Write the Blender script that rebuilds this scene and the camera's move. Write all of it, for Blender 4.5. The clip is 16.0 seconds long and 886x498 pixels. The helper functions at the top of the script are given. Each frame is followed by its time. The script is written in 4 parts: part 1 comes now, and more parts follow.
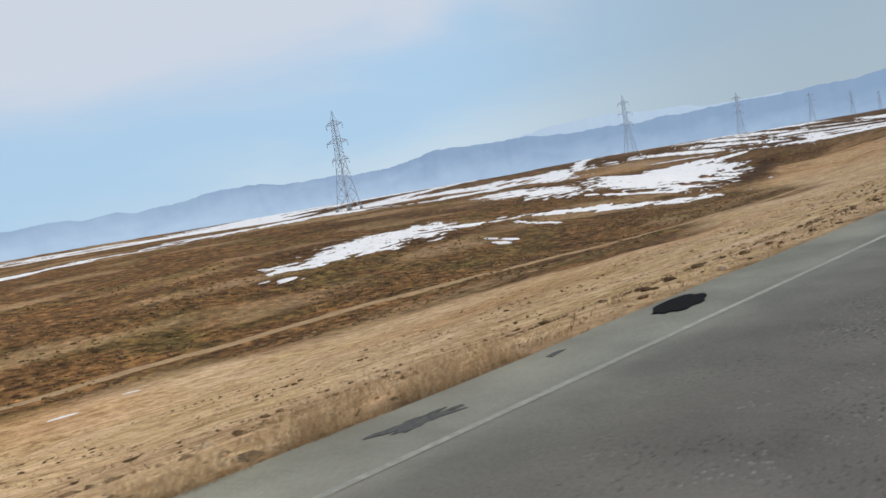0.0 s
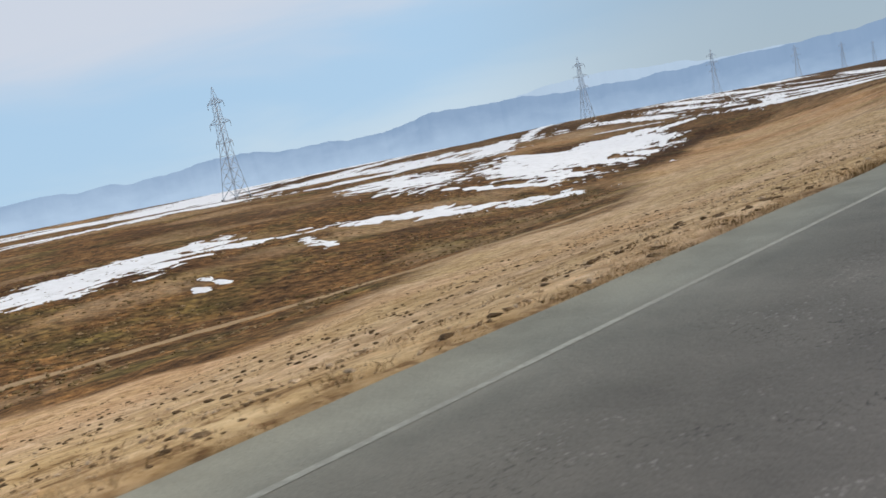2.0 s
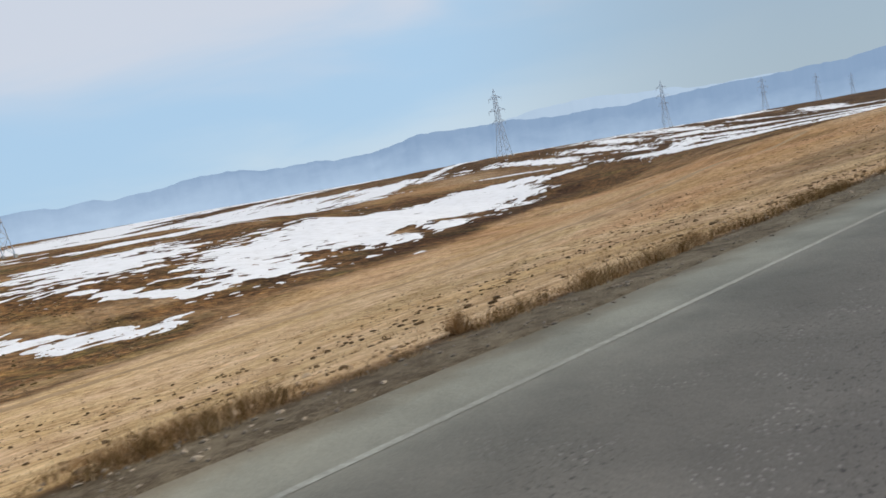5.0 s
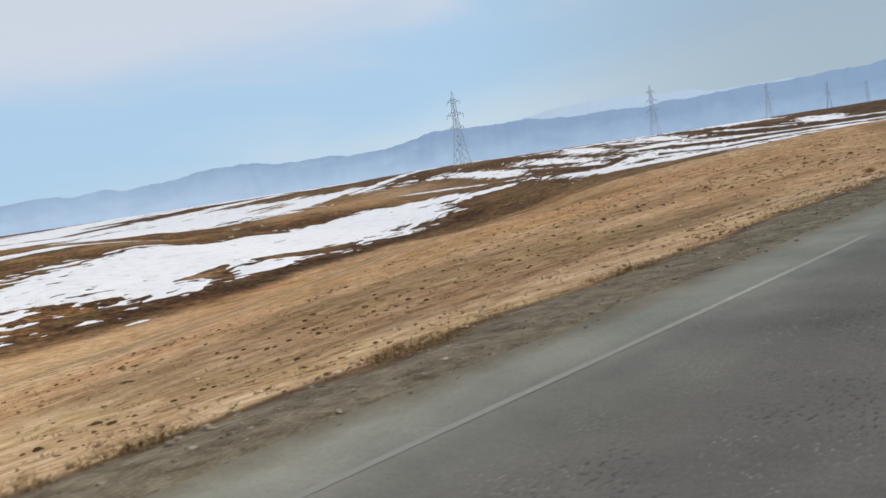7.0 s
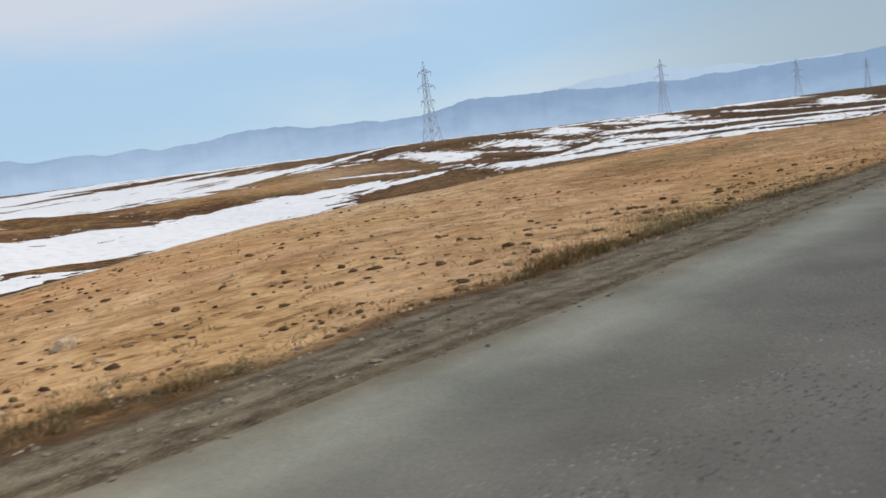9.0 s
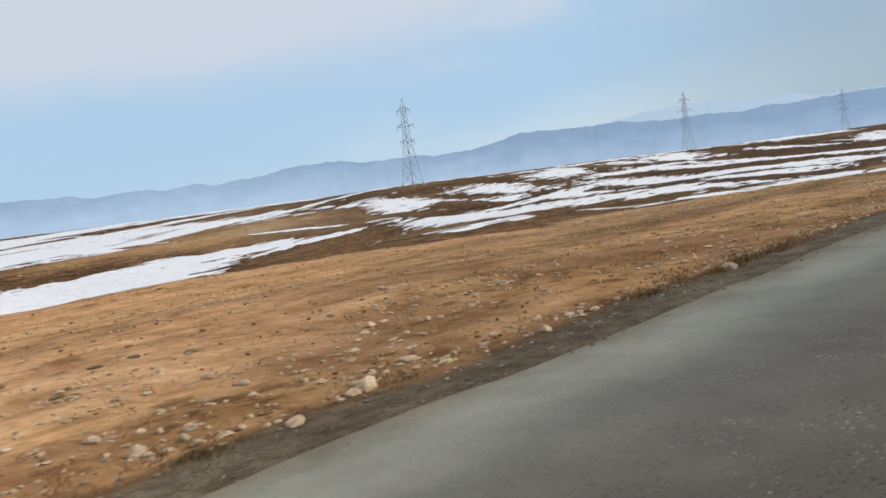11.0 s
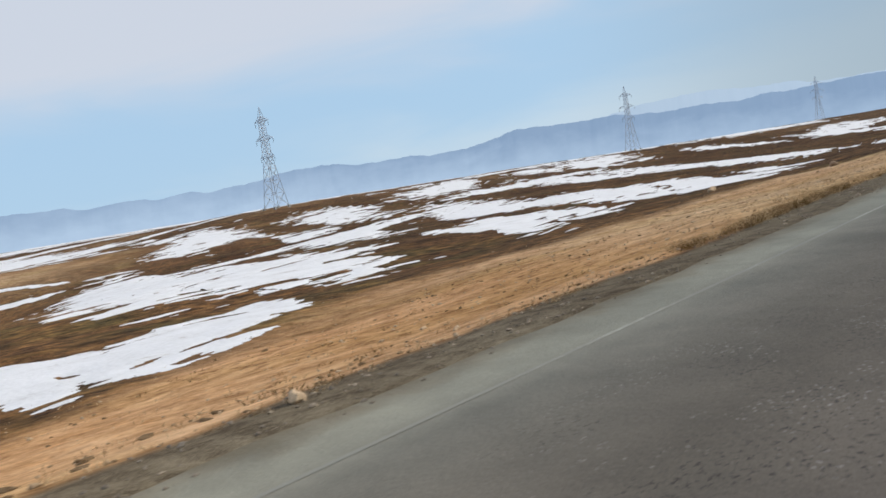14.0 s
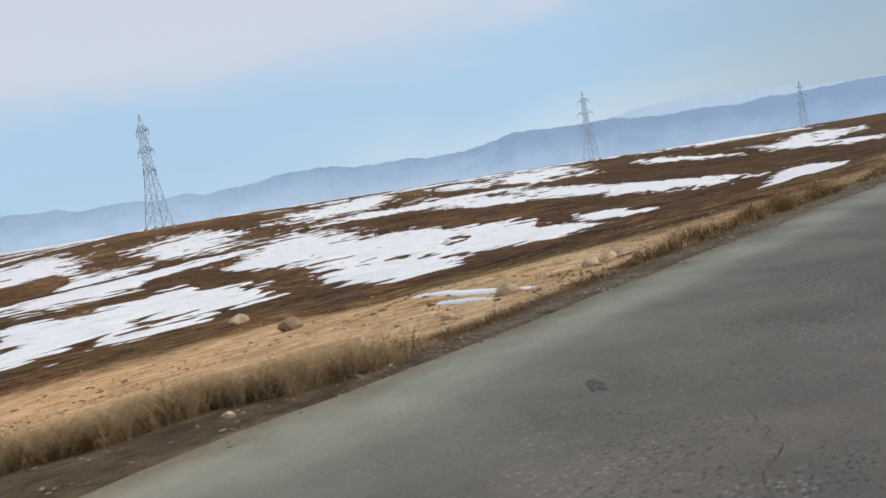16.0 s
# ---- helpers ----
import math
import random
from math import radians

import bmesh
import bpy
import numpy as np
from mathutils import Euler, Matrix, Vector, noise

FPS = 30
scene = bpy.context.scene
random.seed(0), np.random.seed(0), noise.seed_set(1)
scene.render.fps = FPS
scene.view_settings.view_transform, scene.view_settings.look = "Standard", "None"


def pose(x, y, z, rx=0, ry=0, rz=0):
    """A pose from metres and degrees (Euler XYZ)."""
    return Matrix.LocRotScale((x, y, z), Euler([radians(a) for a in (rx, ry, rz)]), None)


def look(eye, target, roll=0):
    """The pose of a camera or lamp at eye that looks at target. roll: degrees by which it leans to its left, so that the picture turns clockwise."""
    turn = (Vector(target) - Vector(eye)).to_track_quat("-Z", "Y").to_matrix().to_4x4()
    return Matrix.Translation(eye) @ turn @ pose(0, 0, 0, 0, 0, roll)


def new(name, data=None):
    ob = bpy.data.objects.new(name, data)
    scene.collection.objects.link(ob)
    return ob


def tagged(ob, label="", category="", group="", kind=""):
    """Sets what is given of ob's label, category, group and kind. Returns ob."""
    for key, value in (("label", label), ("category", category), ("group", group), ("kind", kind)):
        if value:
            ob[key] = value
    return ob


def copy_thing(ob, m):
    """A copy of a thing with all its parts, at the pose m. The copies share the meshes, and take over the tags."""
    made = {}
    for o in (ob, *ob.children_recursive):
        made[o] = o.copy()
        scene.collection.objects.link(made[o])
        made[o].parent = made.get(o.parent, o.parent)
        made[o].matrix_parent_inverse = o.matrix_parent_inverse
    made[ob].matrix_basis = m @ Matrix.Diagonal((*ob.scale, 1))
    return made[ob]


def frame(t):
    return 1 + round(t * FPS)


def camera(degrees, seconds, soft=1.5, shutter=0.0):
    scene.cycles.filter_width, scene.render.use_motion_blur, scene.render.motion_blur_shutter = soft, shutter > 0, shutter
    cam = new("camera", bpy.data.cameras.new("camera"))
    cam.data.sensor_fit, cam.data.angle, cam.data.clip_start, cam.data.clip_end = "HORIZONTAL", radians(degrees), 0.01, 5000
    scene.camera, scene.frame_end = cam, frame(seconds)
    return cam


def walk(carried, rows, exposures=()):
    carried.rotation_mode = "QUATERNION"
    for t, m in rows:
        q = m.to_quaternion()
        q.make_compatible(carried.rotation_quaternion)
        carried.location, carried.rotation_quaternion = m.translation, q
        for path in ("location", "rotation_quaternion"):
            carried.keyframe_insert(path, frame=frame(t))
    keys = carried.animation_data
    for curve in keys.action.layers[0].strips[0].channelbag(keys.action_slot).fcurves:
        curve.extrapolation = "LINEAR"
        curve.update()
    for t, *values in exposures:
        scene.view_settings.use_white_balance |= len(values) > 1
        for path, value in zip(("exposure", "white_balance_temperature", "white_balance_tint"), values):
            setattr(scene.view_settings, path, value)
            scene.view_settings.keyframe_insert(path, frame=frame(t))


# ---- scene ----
import itertools

cam = camera(54, 16.0, soft=1.6, shutter=0.04)
PATH = [
    (0, pose(0.00, 0.00, 1.55, 86.01, 10.14, -44.36)),
    (0.5, pose(11.03, 0.00, 1.55, 85.50, 11.03, -44.42)),
    (1, pose(22.07, 0.00, 1.55, 84.67, 11.17, -44.27)),
    (1.5, pose(33.10, 0.00, 1.55, 84.24, 10.99, -44.35)),
    (2, pose(44.13, 0.00, 1.55, 83.55, 11.58, -44.23)),
    (2.5, pose(55.16, 0.00, 1.55, 84.82, 10.63, -44.66)),
    (3, pose(66.20, 0.00, 1.55, 84.62, 9.84, -44.64)),
    (3.5, pose(77.23, 0.00, 1.55, 84.83, 10.02, -44.59)),
    (4, pose(88.26, 0.00, 1.55, 84.60, 10.24, -44.73)),
    (4.5, pose(99.30, 0.02, 1.55, 84.87, 10.53, -44.80)),
    (5, pose(110.33, 0.09, 1.55, 84.83, 10.46, -44.47)),
    (7.5, pose(165.47, 1.46, 1.55, 84.43, 8.72, -42.89)),
    (8, pose(176.48, 2.12, 1.55, 82.57, 8.58, -42.12)),
    (8.5, pose(187.48, 3.00, 1.55, 82.53, 8.01, -41.38)),
    (11, pose(242.20, 9.90, 1.55, 85.76, 7.71, -36.71)),
    (11.5, pose(253.09, 11.66, 1.55, 84.13, 9.72, -36.01)),
    (12, pose(263.98, 13.48, 1.55, 84.26, 10.15, -35.38)),
    (12.5, pose(274.85, 15.36, 1.55, 85.58, 10.32, -35.23)),
    (13, pose(285.71, 17.31, 1.55, 84.73, 10.54, -34.71)),
    (13.5, pose(296.55, 19.35, 1.55, 84.48, 10.08, -34.54)),
    (14, pose(307.38, 21.48, 1.55, 85.71, 9.54, -36.40)),
    (14.5, pose(318.18, 23.70, 1.55, 86.88, 8.40, -36.21)),
    (15, pose(328.97, 26.02, 1.55, 87.04, 8.51, -36.23)),
    (15.5, pose(339.73, 28.45, 1.55, 86.64, 8.90, -36.17)),
    (16, pose(350.47, 30.99, 1.55, 85.87, 9.29, -36.19)),
]
walk(cam, PATH)

# ---- sky, sun ----
SKY_HAZE, SKY_BLUE, SKY_VEIL, SKY_AHEAD = (4.6, 5.7, 6.7), (3.45, 5.05, 6.75), (5.25, 5.65, 6.4), (2.85, 3.65, 4.4)
SUN_ELEVATION, SUN_AZIMUTH = radians(36), radians(-35)
world = bpy.data.worlds.new("sky")
scene.world = world
world.use_nodes = True
wt = world.node_tree
sky = wt.nodes.new("ShaderNodeTexSky")
sky.sky_type, sky.sun_disc = "NISHITA", False
sky.sun_elevation, sky.sun_rotation = SUN_ELEVATION, math.pi / 2 - SUN_AZIMUTH
sky.air_density, sky.dust_density, sky.ozone_density = 1.0, 0.15, 3.0


def sky_math(op, p, q):
    node = wt.nodes.new("ShaderNodeMath")
    node.operation = op
    for k, v in enumerate((p, q)):
        if isinstance(v, (int, float)):
            node.inputs[k].default_value = v
        else:
            wt.links.new(v, node.inputs[k])
    return node.outputs["Value"]


def sky_step(value, lo, hi, a, b):
    node = wt.nodes.new("ShaderNodeMapRange")
    node.interpolation_type, node.clamp = "SMOOTHSTEP", True
    for key, v in (("From Min", lo), ("From Max", hi), ("To Min", a), ("To Max", b)):
        node.inputs[key].default_value = v
    wt.links.new(value, node.inputs["Value"])
    return node.outputs["Result"]


def sky_mix(factor, p, q):
    node = wt.nodes.new("ShaderNodeMix")
    node.data_type = "RGBA"
    for key, v in (("Factor", factor), ("A", p), ("B", q)):
        if isinstance(v, tuple):
            node.inputs[key].default_value = (*v, 1)
        else:
            wt.links.new(v, node.inputs[key])
    return node.outputs["Result"]


toward = wt.nodes.new("ShaderNodeTexCoord").outputs["Generated"]
stretch = wt.nodes.new("ShaderNodeMapping")
stretch.inputs["Rotation"].default_value = (0.0, radians(-10), radians(35))
stretch.inputs["Scale"].default_value = (1.2, 2.0, 7.0)
wt.links.new(toward, stretch.inputs["Vector"])
cirrus = wt.nodes.new("ShaderNodeTexNoise")
cirrus.inputs["Scale"].default_value, cirrus.inputs["Detail"].default_value = 1.7, 5.0
cirrus.inputs["Roughness"].default_value, cirrus.inputs["Distortion"].default_value = 0.5, 0.5
wt.links.new(stretch.outputs["Vector"], cirrus.inputs["Vector"])
axes = wt.nodes.new("ShaderNodeSeparateXYZ")
wt.links.new(toward, axes.inputs["Vector"])
# haze at the horizon, a blue band, and a thin veil of cloud above it
band = sky_math("ADD", axes.outputs["Z"], sky_math("MULTIPLY", sky_math("SUBTRACT", cirrus.outputs["Fac"], 0.5), 0.20))
band = sky_math("ADD", band, sky_math("MULTIPLY", sky_math("SUBTRACT", axes.outputs["Y"], 0.85), 0.16))
tint = sky_mix(sky_step(band, 0.0, 0.085, 0.0, 1.0), SKY_HAZE, SKY_BLUE)
tint = sky_mix(sky_step(band, 0.10, 0.21, 0.0, 1.0), tint, SKY_VEIL)
ahead = sky_math("MULTIPLY", sky_step(axes.outputs["X"], 0.68, 0.95, 0.0, 0.95), sky_step(axes.outputs["Z"], 0.2, 0.5, 1.0, 0.0))
tint = sky_mix(ahead, tint, SKY_AHEAD)
tint = sky_mix(sky_step(axes.outputs["Z"], 0.3, 0.9, 0.93, 0.6), sky.outputs["Color"], tint)
wt.links.new(tint, wt.nodes["Background"].inputs["Color"])
wt.nodes["Background"].inputs["Strength"].default_value = 0.14

sun = new("sun", bpy.data.lights.new("sun", "SUN"))
sun.data.energy, sun.data.angle, sun.data.color = 2.75, radians(0.9), (1.0, 0.9, 0.75)
sun.matrix_world = look((0, 0, 0), (-math.cos(SUN_AZIMUTH), -math.sin(SUN_AZIMUTH), -math.tan(SUN_ELEVATION)))
scene.view_settings.exposure = -0.2

# ---- the lie of the land ----
HEADING_X = (-400.0, 88.0, 132.0, 165.5, 187.5, 214.9, 242.2, 274.8, 318.2, 352.0, 5200.0)
HEADING_DEG = (0.0, 0.0, 0.95, 2.85, 5.14, 7.26, 9.06, 9.93, 11.85, 13.3, 13.6)
_rx = np.arange(-1600.0, 5200.0, 1.0)
_rh = np.interp(_rx, HEADING_X, HEADING_DEG)
_ry = np.cumsum(np.tan(np.radians(_rh)))
_ry -= np.interp(0.0, _rx, _ry)


def road_y(x):
    """Where the camera's line of travel runs: the road is laid out from it."""
    return np.interp(x, _rx, _ry)


def road_heading(x):
    return np.radians(np.interp(x, HEADING_X, HEADING_DEG))


def lattice(ix, iy, seed):
    h = np.sin(ix * 127.1 + iy * 311.7 + seed * 74.7) * 43758.5453
    return h - np.floor(h)


def value_noise(x, y, seed=0):
    x, y = np.asarray(x, float), np.asarray(y, float)
    ix, iy = np.floor(x), np.floor(y)
    fx, fy = x - ix, y - iy
    fx, fy = fx * fx * (3 - 2 * fx), fy * fy * (3 - 2 * fy)
    a, b = lattice(ix, iy, seed), lattice(ix + 1, iy, seed)
    c, d = lattice(ix, iy + 1, seed), lattice(ix + 1, iy + 1, seed)
    return (a + (b - a) * fx) * (1 - fy) + (c + (d - c) * fx) * fy - 0.5


def fractal(x, y, size, octaves=3, seed=0):
    """Smooth noise in about -0.5 to 0.5, with features of the given size in metres."""
    total, gain, norm = 0.0, 1.0, 0.0
    for k in range(octaves):
        total = total + gain * value_noise(x / size * 2**k, y / size * 2**k, seed + 17 * k)
        norm += gain
        gain *= 0.5
    return total / norm


PAVED_X = (-1600.0, 130.0, 176.0, 245.0, 285.0, 318.0, 345.0, 5200.0)
PAVED_N = (4.95, 5.0, 4.55, 4.45, 4.85, 5.2, 5.55, 5.6)


def paved_edge(x):
    return np.interp(x, PAVED_X, PAVED_N)


# cross profiles of the ground left of the road: distance from the travel line, and heights at stations along x
PROFILE_N = np.array((5.0, 6.2, 12, 22, 34, 45, 62, 85, 110, 140, 225, 330, 700, 5200))
PROFILE_X = (0.0, 75.0, 150.0, 200.0, 220.0, 248.0, 275.0, 297.0, 308.0, 350.0, 450.0, 900.0)
PROFILE_Z = (
    (-1.6, -3.4, -5.4, -7.0, -8.2, -5.6, -3.9, -2.6, 0.0, 1.0, 6.0),
    (-1.5, -3.4, -5.3, -6.8, -8.1, -5.0, -3.6, -2.4, 0.2, 1.0, 6.0),
    (-1.2, -2.8, -4.5, -6.0, -8.2, -9.0, -5.4, -2.6, 0.4, 1.0, 6.0),
    (-0.56, -1.15, -2.15, -3.4, -6.8, -9.95, -8.3, -3.7, -0.4, -0.6, 6.0),
    (-0.4, -0.6, -1.05, -2.2, -6.2, -10.2, -9.0, -4.0, -0.6, -1.0, 6.0),
    (-0.3, -0.45, -0.75, -1.7, -4.4, -8.6, -10.2, -7.3, -1.5, -2.2, 6.0),
    (-0.3, -0.8, -1.5, -2.25, -2.95, -6.9, -10.1, -9.0, -2.6, -3.5, 6.0),
    (-1.45, -2.1, -2.2, -2.5, -2.95, -5.4, -7.8, -8.1, -2.75, -3.9, 6.0),
    (-1.15, -2.35, -2.6, -2.9, -3.0, -4.8, -7.0, -7.8, -2.8, -4.0, 6.0),
    (-0.6, -2.0, -2.9, -3.7, -3.3, -3.9, -4.7, -5.2, -2.0, -2.0, 6.0),
    (-0.8, -2.2, -3.2, -4.2, -4.3, -4.0, -4.2, -3.2, 3.0, 2.5, 5.0),
    (-1.0, -2.0, -2.8, -3.5, -4.0, -4.0, -3.6, -2.0, 2.4, 1.0, 3.0),
)
_dense_n = np.r_[np.arange(0, 60, 0.5), np.arange(60, 420, 4.0), np.geomspace(420, 5300, 40)]


def _smooth(n, z):
    """A smooth curve through a profile's heights."""
    out = np.interp(_dense_n, n, z)
    for _ in range(3):
        lo, hi = _dense_n * 0.93 - 0.2, _dense_n * 1.07 + 0.2
        out = (np.interp(lo, _dense_n, out) + 2 * out + np.interp(hi, _dense_n, out)) / 4
    return out


_curves = np.array([_smooth(PROFILE_N, (0.0, -0.07, *row, 12.0)) for row in PROFILE_Z])


def base_height(x, n):
    x, n = np.broadcast_arrays(np.asarray(x, float), np.asarray(n, float))
    k = np.clip(np.searchsorted(PROFILE_X, x, side="right") - 1, 0, len(PROFILE_X) - 2)
    px = np.array(PROFILE_X)
    f = np.clip((x - px[k]) / (px[k + 1] - px[k]), 0, 1)
    f = f * f * (3 - 2 * f)
    pos = np.interp(n, _dense_n, np.arange(len(_dense_n)))
    i = np.clip(pos.astype(int), 0, len(_dense_n) - 2)
    g = pos - i
    za = _curves[k, i] * (1 - g) + _curves[k, i + 1] * g
    zb = _curves[k + 1, i] * (1 - g) + _curves[k + 1, i + 1] * g
    z = za * (1 - f) + zb * f
    right = np.clip((-6.0 - n) / 6.0, 0, 1)
    return np.where(n < 0, -1.4 * right, z)


def ground_height(x, n):
    n = np.where(n > 0, n - (paved_edge(x) - 4.95), n)
    z = base_height(x, n)
    a = np.abs(n)
    wide = np.clip((a - 40) / 80, 0, 1)
    near = np.clip((a - 5.6) / 3, 0, 1)
    z = z + wide * 1.6 * fractal(x, n, 90.0, 2, 3) + near * np.clip(a / 14, 0, 1) * 0.7 * fractal(x, n, 13.0, 3, 5)
    return z + near * 0.10 * fractal(x, n, 1.6, 2, 8)


# ---- materials ----
def material(name):
    m = bpy.data.materials.new(name)
    m.use_nodes = True
    return m, m.node_tree, m.node_tree.nodes["Principled BSDF"]


def add_noise(t, scale, detail=4.0, rough=0.55, vector=None):
    node = t.nodes.new("ShaderNodeTexNoise")
    node.inputs["Scale"].default_value, node.inputs["Detail"].default_value = scale, detail
    node.inputs["Roughness"].default_value = rough
    if vector is None:
        vector = t.nodes.new("ShaderNodeNewGeometry").outputs["Position"]
    t.links.new(vector, node.inputs["Vector"])
    return node.outputs["Fac"]


def add_ramp(t, value, *stops):
    node = t.nodes.new("ShaderNodeValToRGB")
    while len(node.color_ramp.elements) < len(stops):
        node.color_ramp.elements.new(0.5)
    for e, (p, c) in zip(node.color_ramp.elements, stops):
        e.position, e.color = p, (*c, 1)
    t.links.new(value, node.inputs["Fac"])
    return node.outputs["Color"]


def add_range(t, value, a, b, lo=0.0, hi=1.0):
    node = t.nodes.new("ShaderNodeMapRange")
    node.clamp = True
    for key, v in (("From Min", a), ("From Max", b), ("To Min", lo), ("To Max", hi)):
        node.inputs[key].default_value = v
    t.links.new(value, node.inputs["Value"])
    return node.outputs["Result"]


def add_mix(t, factor, a, b, mode="MIX"):
    node = t.nodes.new("ShaderNodeMix")
    node.data_type, node.blend_type = "RGBA", mode
    for key, v in (("Factor", factor), ("A", a), ("B", b)):
        if isinstance(v, (int, float)):
            node.inputs[key].default_value = v
        elif isinstance(v, tuple):
            node.inputs[key].default_value = (*v, 1)
        else:
            t.links.new(v, node.inputs[key])
    return node.outputs["Result"]


def add_math(t, op, a, b):
    node = t.nodes.new("ShaderNodeMath")
    node.operation = op
    for k, v in enumerate((a, b)):
        if isinstance(v, (int, float)):
            node.inputs[k].default_value = v
        else:
            t.links.new(v, node.inputs[k])
    return node.outputs["Value"]


def add_bump(t, shader, height, strength, distance):
    node = t.nodes.new("ShaderNodeBump")
    node.inputs["Strength"].default_value, node.inputs["Distance"].default_value = strength, distance
    t.links.new(height, node.inputs["Height"])
    t.links.new(node.outputs["Normal"], shader.inputs["Normal"])


def plain(name, color, rough=0.8, metal=0.0, vary=0.25, scale=6.0):
    """A material with a grain of two sizes round one colour."""
    m, t, s = material(name)
    dark, light = tuple(c * (1 - vary) for c in color), tuple(min(1, c * (1 + vary)) for c in color)
    both = add_math(t, "ADD", add_math(t, "MULTIPLY", add_noise(t, scale), 0.5), add_math(t, "MULTIPLY", add_noise(t, scale * 9), 0.5))
    t.links.new(add_ramp(t, both, (0.35, dark), (0.65, light)), s.inputs["Base Color"])
    s.inputs["Roughness"].default_value, s.inputs["Metallic"].default_value = rough, metal
    s.inputs["Specular IOR Level"].default_value = 0.5 if rough < 0.7 else 0.08
    add_bump(t, s, both, 0.3, 0.02)
    return m


def ground_material():
    m, t, s = material("dry_ground")
    geo = t.nodes.new("ShaderNodeNewGeometry").outputs["Position"]
    cover = t.nodes.new("ShaderNodeAttribute")
    cover.attribute_name = "cover"
    parts = t.nodes.new("ShaderNodeSeparateColor")
    t.links.new(cover.outputs["Color"], parts.inputs["Color"])
    coarse, middle, fine = add_noise(t, 0.11, 4, 0.6, geo), add_noise(t, 0.9, 4, 0.6, geo), add_noise(t, 6.0, 6, 0.72, geo)
    straw = add_ramp(t, add_math(t, "ADD", add_math(t, "MULTIPLY", middle, 0.55), add_math(t, "MULTIPLY", fine, 0.45)),
                     (0.35, (0.29, 0.175, 0.085)), (0.42, (0.48, 0.315, 0.165)), (0.53, (0.67, 0.475, 0.285)), (0.64, (0.80, 0.61, 0.405)))
    straw = add_mix(t, add_range(t, coarse, 0.42, 0.62), straw, add_mix(t, 1.0, straw, (0.93, 0.93, 0.80), "MULTIPLY"))
    russet = add_mix(t, 1.0, straw, (0.89, 0.72, 0.58), "MULTIPLY")
    straw = add_mix(t, cover.outputs["Alpha"], straw, russet)
    soil = add_ramp(t, add_math(t, "ADD", add_math(t, "MULTIPLY", middle, 0.5), add_math(t, "MULTIPLY", fine, 0.5)),
                    (0.39, (0.040, 0.019, 0.007)), (0.47, (0.146, 0.077, 0.029)), (0.56, (0.226, 0.124, 0.050)), (0.64, (0.42, 0.245, 0.105)))
    olive = add_ramp(t, middle, (0.35, (0.075, 0.058, 0.020)), (0.65, (0.20, 0.145, 0.052)))
    soil = add_mix(t, add_range(t, coarse, 0.5, 0.68), soil, olive)
    stones = t.nodes.new("ShaderNodeTexVoronoi")
    stones.inputs["Scale"].default_value = 55.0
    t.links.new(geo, stones.inputs["Vector"])
    gravel = add_ramp(t, add_math(t, "ADD", add_math(t, "MULTIPLY", stones.outputs["Distance"], 0.35), add_math(t, "MULTIPLY", add_noise(t, 3.0, 5, 0.7, geo), 0.75)),
                      (0.36, (0.075, 0.057, 0.034)), (0.5, (0.17, 0.135, 0.088)), (0.68, (0.32, 0.27, 0.185)))
    rows = t.nodes.new("ShaderNodeMapping")
    rows.inputs["Scale"].default_value = (0.8, 0.9, 1.0)
    t.links.new(geo, rows.inputs["Vector"])
    streak = add_noise(t, 2.2, 6, 0.7, rows.outputs["Vector"])
    straw = add_mix(t, 1.0, straw, add_ramp(t, streak, (0.36, (0.76, 0.72, 0.68)), (0.47, (1.0, 0.98, 0.96)), (0.66, (1.10, 1.09, 1.07))), "MULTIPLY")
    wide_streak = add_noise(t, 0.32, 5, 0.6, rows.outputs["Vector"])
    soil = add_mix(t, 1.0, soil, add_ramp(t, wide_streak, (0.36, (0.58, 0.56, 0.54)), (0.52, (1.0, 0.97, 0.92)), (0.68, (1.35, 1.25, 1.12))), "MULTIPLY")
    # dead clumps of turf: sparse on the slope, dense on the steppe
    clump, gather = add_noise(t, 2.4, 3, 0.62, geo), add_noise(t, 0.22, 3, 0.55, geo)
    spots = add_math(t, "MULTIPLY", add_range(t, clump, 0.545, 0.62), add_range(t, gather, 0.40, 0.60, 0.15, 1.0))
    straw = add_mix(t, add_math(t, "MULTIPLY", spots, 0.85), straw, add_mix(t, 1.0, straw, (0.42, 0.34, 0.28), "MULTIPLY"))
    pale = add_math(t, "MULTIPLY", add_range(t, clump, 0.42, 0.35), add_range(t, gather, 0.60, 0.42, 0.1, 0.8))
    straw = add_mix(t, pale, straw, add_mix(t, 1.0, straw, (1.22, 1.18, 1.12), "MULTIPLY"))
    hummock = add_noise(t, 0.95, 4, 0.66, geo)
    soil = add_mix(t, 1.0, soil, add_ramp(t, hummock, (0.38, (0.42, 0.40, 0.38)), (0.50, (1.0, 1.0, 1.0)), (0.62, (1.5, 1.45, 1.35))), "MULTIPLY")
    color = add_mix(t, parts.outputs["Red"], soil, straw)
    color = add_mix(t, parts.outputs["Green"], color, gravel)
    color = add_mix(t, parts.outputs["Blue"], color, add_mix(t, 1.0, color, (0.42, 0.36, 0.32), "MULTIPLY"))
    t.links.new(color, s.inputs["Base Color"])
    s.inputs["Roughness"].default_value = 0.95
    s.inputs["Diffuse Roughness"].default_value = 0.8
    s.inputs["Specular IOR Level"].default_value = 0.1
